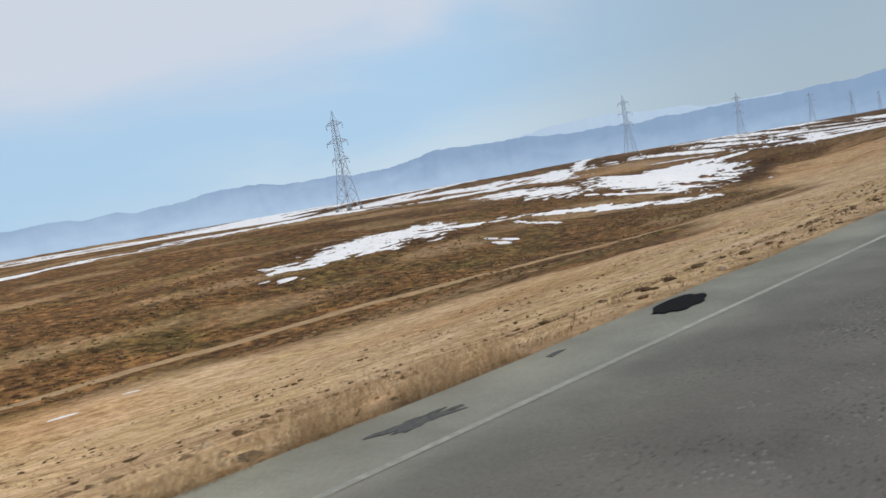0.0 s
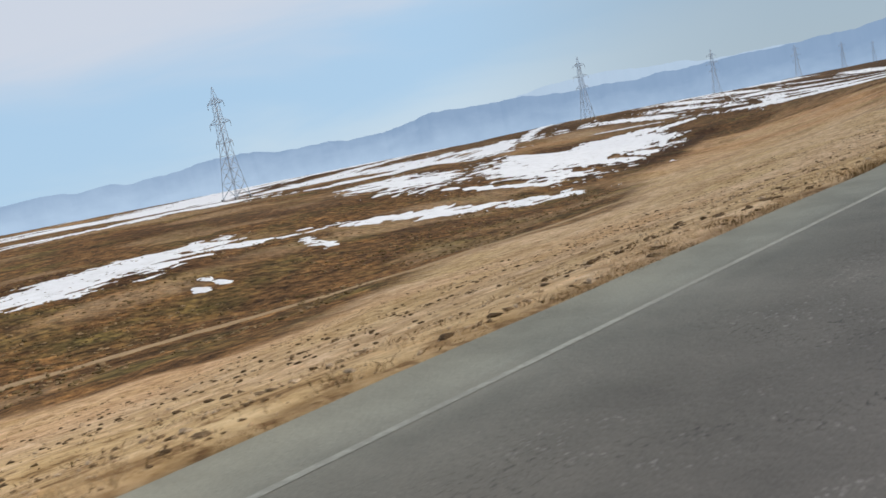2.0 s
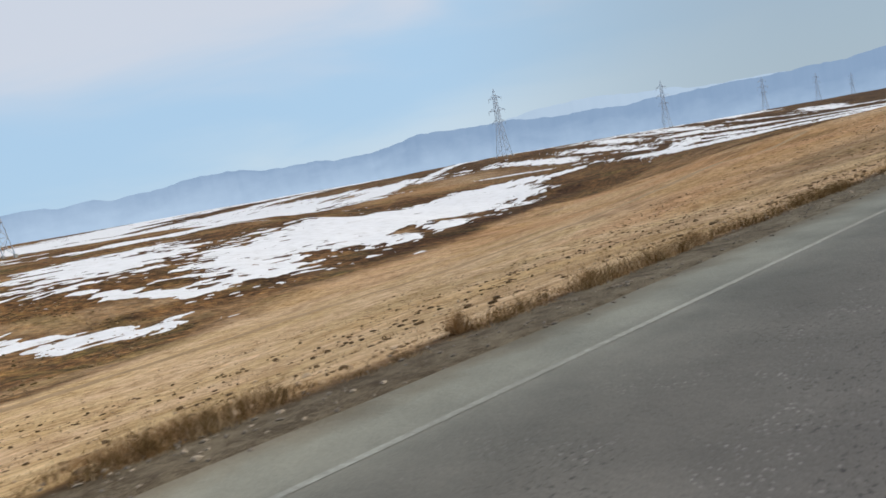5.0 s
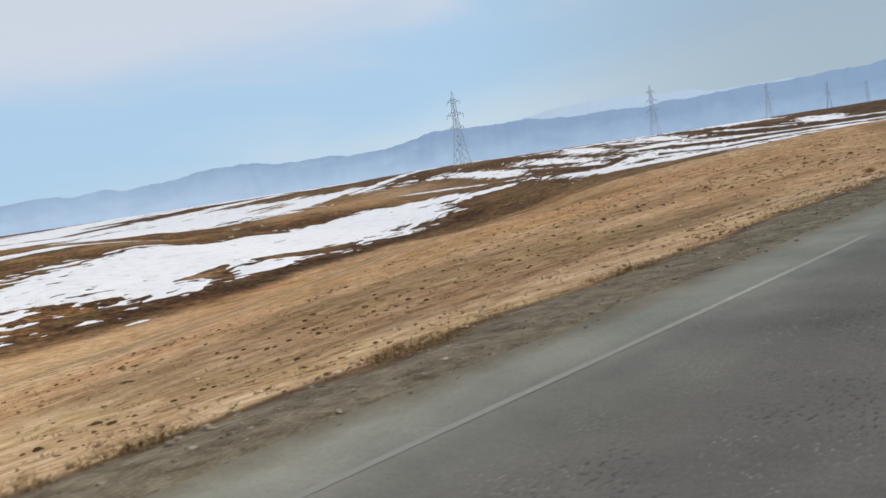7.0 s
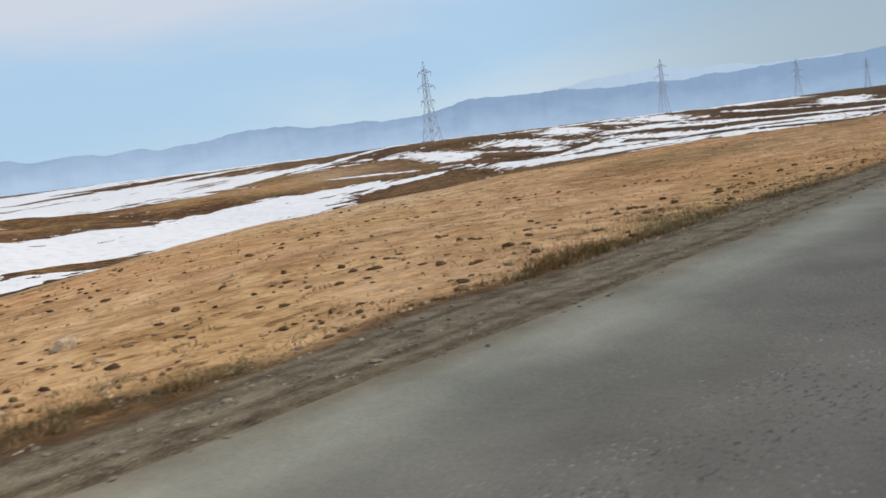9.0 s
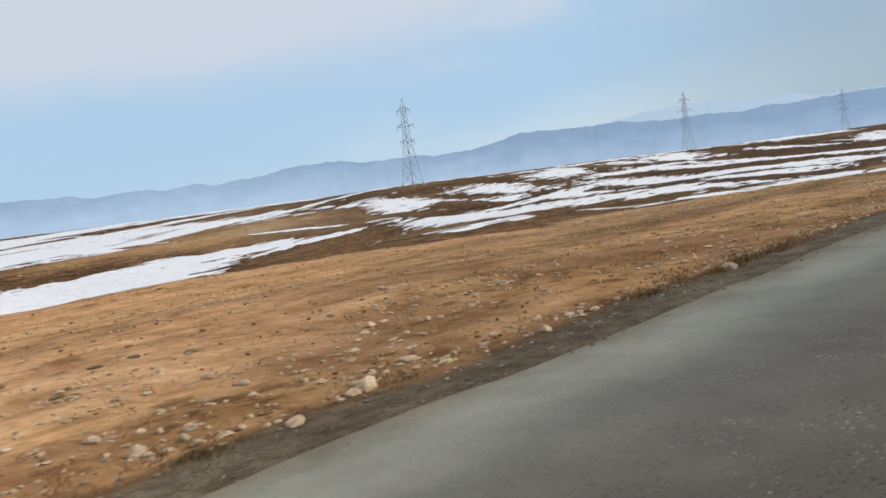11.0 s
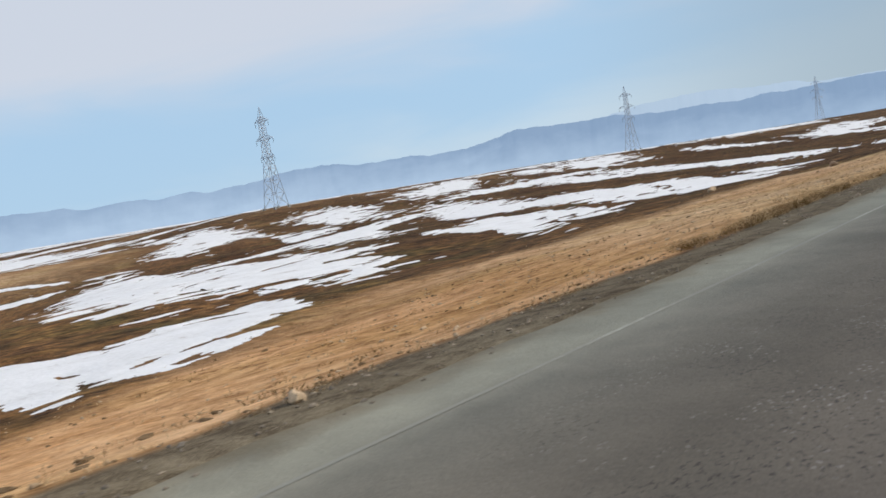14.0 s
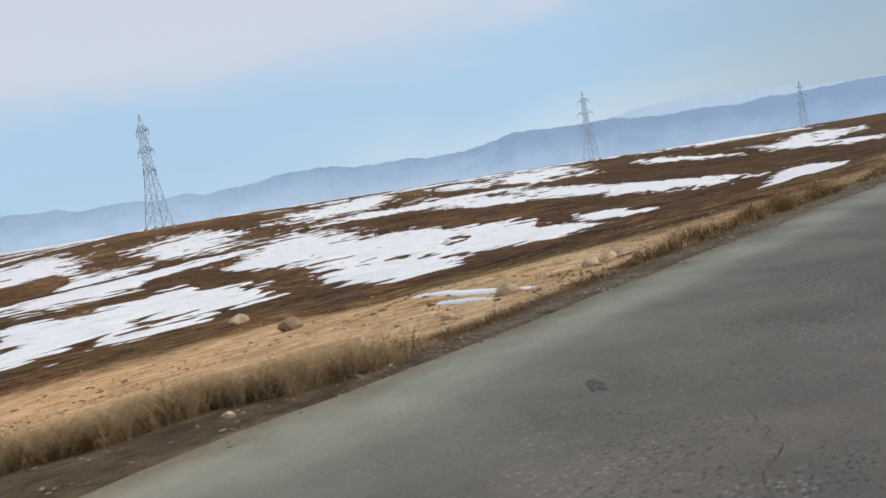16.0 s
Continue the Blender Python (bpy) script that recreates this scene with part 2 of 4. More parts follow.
    add_bump(t, s, add_math(t, "ADD", fine, add_math(t, "ADD", add_math(t, "MULTIPLY", middle, 1.5), add_math(t, "MULTIPLY", clump, 1.2))), 0.5, 0.08)
    return m


def asphalt_material():
    """Worn asphalt. The first coordinate runs along the road, the second is the distance from the paved edge, in metres."""
    m, t, s = material("worn_asphalt")
    uv = t.nodes.new("ShaderNodeUVMap")
    uv.uv_map = "lane"
    xy = t.nodes.new("ShaderNodeSeparateXYZ")
    t.links.new(uv.outputs["UV"], xy.inputs["Vector"])
    geo = t.nodes.new("ShaderNodeNewGeometry").outputs["Position"]
    long_map = t.nodes.new("ShaderNodeMapping")
    long_map.inputs["Scale"].default_value = (0.12, 1.0, 1.0)
    t.links.new(uv.outputs["UV"], long_map.inputs["Vector"])
    streak = add_noise(t, 1.6, 3, 0.5, long_map.outputs["Vector"])
    blotch, grain = add_noise(t, 0.7, 4, 0.6, geo), add_noise(t, 55.0, 3, 0.7, geo)
    chips = t.nodes.new("ShaderNodeTexVoronoi")
    chips.inputs["Scale"].default_value, chips.inputs["Randomness"].default_value = 21.0, 1.0
    t.links.new(geo, chips.inputs["Vector"])
    from_edge = add_math(t, "ADD", xy.outputs["Y"], add_math(t, "MULTIPLY", add_math(t, "SUBTRACT", streak, 0.5), 0.28))
    lane = add_ramp(t, add_math(t, "MULTIPLY", from_edge, 0.14),
                    (0.0, (0.31, 0.30, 0.24)), (0.11, (0.305, 0.30, 0.248)), (0.18, (0.222, 0.214, 0.182)), (0.30, (0.192, 0.180, 0.155)), (0.55, (0.205, 0.186, 0.164)))
    # dust and grit drift over the pale edge where the shoulder is bare
    bare = add_range(t, xy.outputs["X"], 62.0, 80.0)
    grit = add_math(t, "MULTIPLY", bare, add_range(t, add_math(t, "ADD", xy.outputs["Y"], add_math(t, "MULTIPLY", add_math(t, "SUBTRACT", add_noise(t, 1.5, 5, 0.65, geo), 0.5), 0.9)), 0.42, 0.0))
    lane = add_mix(t, add_math(t, "MULTIPLY", grit, 0.85), lane, (0.205, 0.172, 0.12))
    # Lane darker and browner past x 200, strongest from 245 to 300.
    darker_stretch = add_math(t, "MULTIPLY", add_math(t, "MULTIPLY", add_range(t, xy.outputs["X"], 200.0, 245.0), add_range(t, xy.outputs["X"], 350.0, 300.0, 0.25, 1.0)), add_range(t, from_edge, 1.2, 3.0))
    lane = add_mix(t, darker_stretch, lane, add_mix(t, 1.0, lane, (0.86, 0.81, 0.75), "MULTIPLY"))
    tone = add_ramp(t, add_math(t, "ADD", add_math(t, "MULTIPLY", blotch, 0.6), add_math(t, "MULTIPLY", grain, 0.4)), (0.36, (0.72, 0.72, 0.72)), (0.64, (1.22, 1.2, 1.17)))
    color = add_mix(t, 1.0, lane, tone, "MULTIPLY")
    pits = add_math(t, "MULTIPLY", add_range(t, add_math(t, "ADD", chips.outputs["Distance"], add_math(t, "MULTIPLY", add_noise(t, 40.0, 2, 0.5, geo), 0.5)), 0.56, 0.38), add_math(t, "MULTIPLY", add_range(t, add_noise(t, 1.3, 5, 0.7, geo), 0.50, 0.60), add_range(t, from_edge, 1.2, 2.4, 0.15, 1.0)))
    color = add_mix(t, add_math(t, "MULTIPLY", pits, 0.7), color, (0.42, 0.39, 0.35))
    worn = add_range(t, add_noise(t, 0.9, 4, 0.6, geo), 0.47, 0.58, 0.12, 1.0)
    dark = add_math(t, "MULTIPLY", add_math(t, "MULTIPLY", add_range(t, add_noise(t, 24.0, 4, 0.65, geo), 0.56, 0.62), worn), add_range(t, from_edge, 1.4, 2.4))
    color = add_mix(t, add_math(t, "MULTIPLY", dark, 0.75), color, (0.045, 0.043, 0.04))
    t.links.new(color, s.inputs["Base Color"])
    s.inputs["Roughness"].default_value = 0.92
    s.inputs["Diffuse Roughness"].default_value = 1.0
    s.inputs["Specular IOR Level"].default_value = 0.1
    add_bump(t, s, add_math(t, "ADD", grain, add_math(t, "MULTIPLY", chips.outputs["Distance"], 0.8)), 0.5, 0.012)
    return m


def line_material(name, wear):
    m, t, s = material(name)
    geo = t.nodes.new("ShaderNodeNewGeometry").outputs["Position"]
    worn = add_math(t, "ADD", add_math(t, "MULTIPLY", add_noise(t, 0.5, 3, 0.5, geo), 0.5), add_math(t, "MULTIPLY", add_noise(t, 14.0, 4, 0.7, geo), 0.5))
    t.links.new(add_ramp(t, worn, (0.40 + wear, (0.255, 0.25, 0.21)), (0.53 + wear, (0.37, 0.37, 0.315)), (0.66 + wear, (0.52, 0.52, 0.45))), s.inputs["Base Color"])
    s.inputs["Roughness"].default_value = 0.8
    return m


def snow_material():
    m, t, s = material("old_snow")
    geo = t.nodes.new("ShaderNodeNewGeometry").outputs["Position"]
    a, b = add_noise(t, 0.5, 4, 0.6, geo), add_noise(t, 5.0, 4, 0.6, geo)
    t.links.new(add_ramp(t, add_math(t, "ADD", add_math(t, "MULTIPLY", a, 0.6), add_math(t, "MULTIPLY", b, 0.4)),
                         (0.32, (0.50, 0.46, 0.42)), (0.42, (0.79, 0.79, 0.79)), (0.6, (0.88, 0.88, 0.89))), s.inputs["Base Color"])
    s.inputs["Roughness"].default_value = 0.7
    add_bump(t, s, b, 0.5, 0.08)
    return m


def grass_material(name, low, mid, high):
    m, t, s = material(name)
    info = t.nodes.new("ShaderNodeNewGeometry")
    shade = add_math(t, "ADD", add_math(t, "MULTIPLY", info.outputs["Random Per Island"], 0.6),
                     add_math(t, "MULTIPLY", add_noise(t, 0.6, 3, 0.5, info.outputs["Position"]), 0.4))
    t.links.new(add_ramp(t, shade, (0.15, low), (0.5, mid), (0.85, high)), s.inputs["Base Color"])
    s.inputs["Roughness"].default_value = 0.85
    s.inputs["Specular IOR Level"].default_value = 0.1
    color = s.inputs["Base Color"].links[0].from_socket
    through_light = t.nodes.new("ShaderNodeBsdfTranslucent")
    t.links.new(color, through_light.inputs["Color"])
    both = t.nodes.new("ShaderNodeMixShader")
    both.inputs["Fac"].default_value = 0.35
    t.links.new(s.outputs["BSDF"], both.inputs[1])
    t.links.new(through_light.outputs["BSDF"], both.inputs[2])
    t.links.new(both.outputs["Shader"], t.nodes["Material Output"].inputs["Surface"])
    return m


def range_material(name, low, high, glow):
    """Far mountains: a plain backdrop. Haze in front of it is painted as glow."""
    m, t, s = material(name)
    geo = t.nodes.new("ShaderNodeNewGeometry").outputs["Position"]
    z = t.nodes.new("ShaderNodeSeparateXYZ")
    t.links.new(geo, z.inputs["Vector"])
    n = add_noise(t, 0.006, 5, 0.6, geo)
    # The painted haze tint shifts with height and with x.
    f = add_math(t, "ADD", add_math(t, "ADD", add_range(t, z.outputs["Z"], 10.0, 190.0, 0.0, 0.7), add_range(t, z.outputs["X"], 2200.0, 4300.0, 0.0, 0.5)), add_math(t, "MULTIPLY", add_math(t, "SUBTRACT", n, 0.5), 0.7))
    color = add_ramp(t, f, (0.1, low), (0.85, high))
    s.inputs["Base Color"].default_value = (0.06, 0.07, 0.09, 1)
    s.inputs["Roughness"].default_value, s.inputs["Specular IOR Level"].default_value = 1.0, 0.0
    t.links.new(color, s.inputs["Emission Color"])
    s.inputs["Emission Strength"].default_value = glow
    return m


GROUND, ASPHALT, PAINT, SNOW = ground_material(), asphalt_material(), line_material("worn_road_paint", 0.075), snow_material()
FADED_PAINT = line_material("faded_road_paint", 0.11)
LATE_PAINT = line_material("thin_road_paint", 0.055)
RUSSET = grass_material("russet_grass", (0.14, 0.078, 0.032), (0.31, 0.185, 0.084), (0.50, 0.335, 0.18))
GREY_SCRUB = grass_material("grey_green_scrub", (0.065, 0.058, 0.028), (0.17, 0.15, 0.078), (0.34, 0.30, 0.17))
STRAW = grass_material("dry_straw", (0.25, 0.16, 0.077), (0.49, 0.345, 0.19), (0.69, 0.53, 0.335))
# Scrub browns deepened so its blades carry the shade at the grass base.
SCRUB = grass_material("dry_scrub", (0.060, 0.036, 0.014), (0.145, 0.088, 0.034), (0.29, 0.19, 0.085))
STONE = plain("pale_stone", (0.50, 0.37, 0.24), 0.9, 0, 0.45, 4.0)
TAN_EARTH = plain("tan_earth", (0.46, 0.32, 0.19), 0.95, 0, 0.5, 1.5)
CLOD = plain("dark_clod", (0.17, 0.11, 0.06), 0.95, 0, 0.4, 5.0)
# Steel made paler and bluer: distance haze is mixed into its base colour.
STEEL = plain("haze_paled_steel", (0.48, 0.54, 0.62), 0.7, 0.0, 0.2, 1.0)
CONCRETE = plain("concrete", (0.36, 0.35, 0.33), 0.9, 0, 0.2, 3.0)
GLASS = plain("insulator_glass", (0.10, 0.13, 0.14), 0.2, 0, 0.2, 8.0)
CRACK = plain("sealed_crack", (0.055, 0.053, 0.05), 0.95, 0, 0.3, 20.0)
BOULDER = plain("brown_boulder", (0.27, 0.19, 0.125), 0.9, 0, 0.45, 3.0)
BITUMEN = plain("fresh_bitumen", (0.008, 0.008, 0.009), 1.0, 0, 0.5, 20.0)
OLD_PATCH = plain("old_asphalt_patch", (0.10, 0.10, 0.095), 0.9, 0, 0.5, 25.0)
EARTH = plain("packed_earth", (0.38, 0.26, 0.145), 0.95, 0, 0.25, 0.8)
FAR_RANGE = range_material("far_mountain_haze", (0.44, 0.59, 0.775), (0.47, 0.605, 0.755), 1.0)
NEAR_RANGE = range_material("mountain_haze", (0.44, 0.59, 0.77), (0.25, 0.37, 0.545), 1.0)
PAPER = plain("weathered_litter", (0.68, 0.66, 0.62), 0.7, 0, 0.2, 12.0)


# ---- mesh helpers ----
def mesh_of(name, verts, faces, mat, smooth=False):
    """A mesh from arrays of places and of equal-sided faces."""
    verts, faces = np.asarray(verts, np.float32), np.asarray(faces, np.int32)
    me = bpy.data.meshes.new(name)
    me.vertices.add(len(verts))
    me.vertices.foreach_set("co", verts.ravel())
    me.loops.add(faces.size)
    me.loops.foreach_set("vertex_index", faces.ravel())
    me.polygons.add(len(faces))
    me.polygons.foreach_set("loop_start", np.arange(0, faces.size, faces.shape[1], dtype=np.int32))
    me.polygons.foreach_set("use_smooth", np.full(len(faces), smooth))
    me.materials.append(mat)
    me.update(calc_edges=True)
    me.validate()
    return me


def grid_faces(rows, cols, keep=None):
    i, j = np.meshgrid(np.arange(rows - 1), np.arange(cols - 1), indexing="ij")
    f = np.stack([i * cols + j, (i + 1) * cols + j, (i + 1) * cols + j + 1, i * cols + j + 1], -1).reshape(-1, 4)
    return f if keep is None else f[keep.ravel()]


def part(name, bm, mat, parent, label=""):
    me = bpy.data.meshes.new(name)
    bm.to_mesh(me)
    bm.free()
    me.materials.append(mat)
    ob = new(name, me)
    ob.parent = parent
    return tagged(ob, label)


def bar(bm, a, b, r):
    """A square bar between two places."""
    a, b = Vector(a), Vector(b)
    d = b - a
    m = Matrix.Translation((a + b) / 2) @ d.to_track_quat("Z", "Y").to_matrix().to_4x4() @ Matrix.Diagonal((2 * r, 2 * r, d.length, 1))
    bmesh.ops.create_cube(bm, size=1, matrix=m)


def rows_to(*spans):
    """Positions that run from span to span, each (end, step), from the first number."""
    out, at = [spans[0]], spans[0]
    for end, step in spans[1:]:
        count = max(1, round((end - at) / step))
        out += list(at + (end - at) * np.arange(1, count + 1) / count)
        at = end
    return np.array(out)


# ---- the ground: one sheet to the horizon ----
XS = np.unique(np.r_[rows_to(-1500.0, (-60, 60), (-8, 4), (440, 0.8), (720, 4)), np.geomspace(720, 5150, 44)].round(3))
MS = np.unique(np.r_[-np.geomspace(12, 900, 14)[::-1], -9.0, -7.0, -6.0, -5.2, -4.9, 0.0, 4.5, 4.8,
                     rows_to(4.96, (8, 0.16), (16, 0.4), (42, 0.75), (130, 1.5), (250, 3.2), (420, 8)), np.geomspace(430, 5000, 44)].round(3))


def gravel_width(x):
    """How wide the bare shoulder is between the asphalt and the grass."""
    return np.interp(x, (60, 72, 79, 90, 103, 125, 160, 170, 195, 215, 240, 270, 290, 297, 303, 318, 330, 345, 351.4, 352.2, 353.2, 353.7, 354.5, 360),
                     (0.05, 0.3, 1.45, 1.4, 1.15, 1.15, 1.6, 1.8, 1.85, 1.5, 0.9, 0.75, 1.0, 1.9, 1.25, 1.25, 1.3, 1.5, 2.3, 1.75, 1.6, 0.95, 0.6, 1.0))


def cover_edge(x):
    """How far the straw-coloured slope reaches from the road before the brown field begins."""
    return np.interp(x, (-60, 0, 26, 38, 55, 64, 75, 93, 110, 127, 150, 188, 214, 248, 260, 267, 276, 290, 295, 298, 304, 310, 319, 327, 338, 352, 362, 366, 372, 382, 600),
                     (52, 54, 56, 52, 49, 42, 44, 54, 50, 57, 72, 86, 98, 100, 90, 24, 27, 30, 14, 8.5, 9, 16, 22, 26, 22, 27, 22, 16, 12, 10, 9))


def ground_grid():
    x, m = np.meshgrid(XS, MS, indexing="ij")
    shift = np.where(m > 0, paved_edge(x) - 4.95, 0)
    n = m + shift
    z = ground_height(x, n)
    z = np.where((m > -5.0) & (m < 4.9), -0.22, z) - np.where((m >= 4.9) & (m < 5.0), 0.03, 0)
    return x, n, z


GX, GN, GZ = ground_grid()


def ground_at(x, n):
    """The height of the sheet itself at a place."""
    x, n = np.asarray(x, float), np.asarray(n, float)
    m = np.where(n > 0, n - (paved_edge(x) - 4.95), n)
    i = np.clip(np.searchsorted(XS, x) - 1, 0, len(XS) - 2)
    j = np.clip(np.searchsorted(MS, m) - 1, 0, len(MS) - 2)
    u, v = (x - XS[i]) / (XS[i + 1] - XS[i]), (m - MS[j]) / (MS[j + 1] - MS[j])
    return (GZ[i, j] * (1 - u) + GZ[i + 1, j] * u) * (1 - v) + (GZ[i, j + 1] * (1 - u) + GZ[i + 1, j + 1] * u) * v


def spot(x, n, lift=0.0):
    return Vector((x, float(road_y(x)) + n, float(ground_at(x, n)) + lift))


def build_ground():
    verts = np.stack([GX, road_y(GX) + GN, GZ], -1).reshape(-1, 3)
    me = mesh_of("ground", verts, grid_faces(*GX.shape), GROUND, True)
    wander = cover_edge(GX) + 14 * fractal(GX, GN, 22.0, 3, 21) + 3 * fractal(GX, GN, 4.0, 2, 22)
    straw = np.clip((wander - GN) / (2.5 + 0.06 * np.abs(GN)) + 0.5, 0, 1)
    far_straw = np.clip(fractal(GX / 2.2, GN, 60.0, 3, 31) * 5 - 0.4, 0, 0.75) * np.clip((GN - 120) / 60, 0, 1) * np.interp(GX, (330, 400), (1.0, 0.45))
    bleak = np.interp(GX, (270, 330), (1.0, 0.25))
    streaks = np.clip(fractal(GX / 3, GN, 9.0, 3, 33) * 4 - 0.3, 0, 0.38) * np.clip((GN - 40) / 20, 0, 1) * bleak
    mound = np.clip(1.3 - np.hypot((GX - 340) / 52, (GN - 196) / 24) + 0.8 * fractal(GX, GN, 16.0, 3, 35), 0, 0.8)
    thin = np.clip(fractal(GX / 1.8, GN, 7.0, 3, 44) * 3.4 - 0.3, 0, 0.45) * np.interp(GX, (130, 170, 318, 335), (0.3, 1, 1, 0.2)) * np.clip((GN - 8) / 4, 0, 1)
    trails = np.clip(fractal(GX / 7, GN - 0.04 * GX, 3.0, 3, 46) * 4 - 0.55, 0, 0.42) * np.interp(GX, (60, 160, 180, 255, 290), (0.3, 0.4, 1, 1, 0.5)) * np.clip((GN - 9) / 4, 0, 1)
    straw = straw * (1 - thin) * (1 - trails)
    straw = np.maximum.reduce([straw, far_straw, streaks, mound])
    verge = GN - paved_edge(GX)
    width = gravel_width(GX) * (1 + 0.5 * fractal(GX, GN, 4.0, 2, 41) + 0.6 * fractal(GX, GN, 1.7, 2, 42))
    gravel = np.where(GN > 0, np.clip((width - verge) / 0.25 + 0.5, 0, 1), np.clip((GN + 6.5) / 0.4, 0, 1))
    dark = np.clip(fractal(GX / 1.5, GN, 26.0, 3, 51) * 3.2 - 0.25, 0, 0.75) * np.clip((GN - cover_edge(GX)) / 12, 0, 1)
    ruts = np.clip(np.sin((verge + 0.12 * fractal(GX, GX * 0, 14.0, 2, 77)) * 16.0) * 1.4 - 0.2, 0, 0.8) * ((verge > 0.1) & (verge < 1.9)) * np.interp(GX, (168, 182, 215, 235), (0, 1, 1, 0.2))
    dark = np.maximum(dark, ruts)
    dark = np.maximum(dark, np.clip((GN - cover_edge(GX)) / 10, 0, 1) * np.interp(GX, (300, 340, 360), (0, 0.45, 0.7)) * np.clip(1 + 2 * fractal(GX, GN, 5.0, 3, 38), 0, 1.6))
    wet_line = np.interp(GX, (170, 190, 230, 280, 310), (88, 93, 104, 116, 122))
    wet = np.clip(1.3 - np.abs(GN - wet_line) / 5 + 1.4 * fractal(GX, GN, 5.0, 3, 36), 0, 1) * np.interp(GX, (170, 190, 285, 310), (0, 1, 1, 0))
    melt = np.clip((snow_cover(GX, GN, 1.0) + 0.42) / 0.3, 0, 1) * np.interp(GX, (120, 190, 300, 325), (0.35, 0.85, 0.85, 0.5)) * np.clip((GN - 60) / 30, 0.3, 1)
    wet = np.where((GN > 15) & (GX < 520), np.maximum(wet, melt), wet)
    dark, straw = np.maximum(dark, wet), straw * (1 - wet)
    barren = np.clip(fractal(GX, GN, 2.2, 3, 47) * 3 + 0.35, 0, 0.75) * np.interp(GX, (234, 244, 288, 300), (0, 1, 1, 0)) * np.clip(1.3 - verge / 11, 0, 1) * (verge > 0)
    dark = np.maximum(dark, barren)
    # Dark dirt at the grass edge, widened so it holds the tall grass's shade.
    rim = np.clip(1.1 - np.abs(verge - width - 0.1) / np.interp(GX, (20, 24, 34, 38, 76, 82, 110, 120, 180, 186, 198, 206, 345, 350, 358, 362), (0.3, 0.4, 0.4, 0.3, 0.3, 0.6, 0.6, 0.3, 0.3, 0.5, 0.5, 0.3, 0.3, 0.7, 0.6, 0.3)) + 1.6 * fractal(GX, GN, 1.1, 2, 37), 0, 0.85) * np.interp(GX, (70, 90, 160, 175, 215, 240), (0.6, 1, 0.9, 1, 1, 1))
    dark = np.maximum(dark, rim)
    # Dark earthy gravel; round x 350 it also holds the grass's shadow.
    stony = np.clip((width * 1.25 - verge) / 0.3, 0, 1) * np.interp(GX, (74, 88, 108, 118, 150, 215, 245, 300, 318, 345, 349, 357, 364, 430), (0.3, 0.95, 0.9, 0.4, 0.1, 0.15, 0.6, 0.6, 0.5, 0.4, 0.95, 0.85, 0.5, 0.5)) * np.clip(0.9 + 1.5 * fractal(GX, GN, 0.9, 3, 39), 0, 1.4)
    dark = np.maximum(dark, np.where(verge > 0, stony, 0))
    # Bare soil colour replaces straw under the grass, helping paint its shaded base.
    foot = np.clip((width + np.interp(GX, (-10, 4, 7, 18, 22, 35, 40, 60, 78, 88, 105, 113, 150, 180, 186, 200, 206, 245, 346, 350, 430), (0.5, 0.4, 0.05, 0.05, 0.6, 0.6, 0.1, 0.1, 0.2, 1.1, 1.1, 0.3, 0.4, 0.5, 0.9, 0.9, 0.5, 0.3, 0.1, 0.7, 0.7)) * (1 + 1.6 * fractal(GX, GN, 1.5, 2, 43)) - verge) / 0.35, 0, 1) * (verge > 0)
    straw = straw * (1 - 0.85 * foot)
    russet = np.clip(np.interp(GX, (150, 185, 250, 318, 338, 350, 380), (0.1, 0.6, 1.0, 0.9, 0.3, 0.45, 0.5)) + 1.6 * fractal(GX, GN, 16.0, 3, 61) - 0.1, 0, 1)
    cover = np.stack([straw, gravel, dark, russet], -1).reshape(-1, 4).astype(np.float32)
    layer = me.attributes.new("cover", "FLOAT_COLOR", "POINT")
    layer.data.foreach_set("color", cover.ravel())
    tagged(new("ground", me), "brown steppe with straw-coloured roadside slope and bare earth", "ground", "", "structure")


def build_road():
    xs = np.unique(np.r_[rows_to(-1500.0, (-20, 20), (460, 0.4), (800, 10)), np.geomspace(800, 5000, 40)].round(3))
    edge = paved_edge(xs) + np.interp(xs, (0, 130, 170), (0.10, 0.10, 0.15)) * fractal(xs, xs * 0, 2.6, 3, 71) + np.interp(xs, (0, 130, 170), (0.07, 0.07, 0.12)) * fractal(xs, xs * 0, 0.9, 1, 72)
    across = np.r_[0.0, 0.0, 0.5, 1.2, 2.4, 3.6, 5.0, 7.0, 9.7, 9.7]
    n = edge[:, None] - across[None, :]
    z = np.zeros_like(n)
    z[:, 0] = z[:, -1] = -0.3
    x = np.repeat(xs[:, None], len(across), 1)
    me = mesh_of("road", np.stack([x, road_y(x) + n, z], -1).reshape(-1, 3), grid_faces(*n.shape)[:, ::-1], ASPHALT)
    uv = me.uv_layers.new(name="lane")
    loops = np.zeros(len(me.loops), np.int32)
    me.loops.foreach_get("vertex_index", loops)
    table = np.stack([x, paved_edge(x) - n], -1).reshape(-1, 2)
    uv.data.foreach_set("uv", table[loops].astype(np.float32).ravel())
    tagged(new("road", me), "worn grey asphalt road with a paler paved margin", "road", "", "structure")


def build_line(x0, x1, width, mat):
    xs = np.arange(x0, x1, 1.0)
    middle = paved_edge(xs) - 0.98
    n = middle[:, None] + np.array((-width / 2, width / 2))[None, :]
    x = np.repeat(xs[:, None], 2, 1)
    me = mesh_of("road_marking", np.stack([x, road_y(x) + n, np.full_like(x, 0.004)], -1).reshape(-1, 3), grid_faces(len(xs), 2), mat)
    tagged(new("road_marking", me), "worn white edge line on grey asphalt", "road marking", "edge lines", "structure")


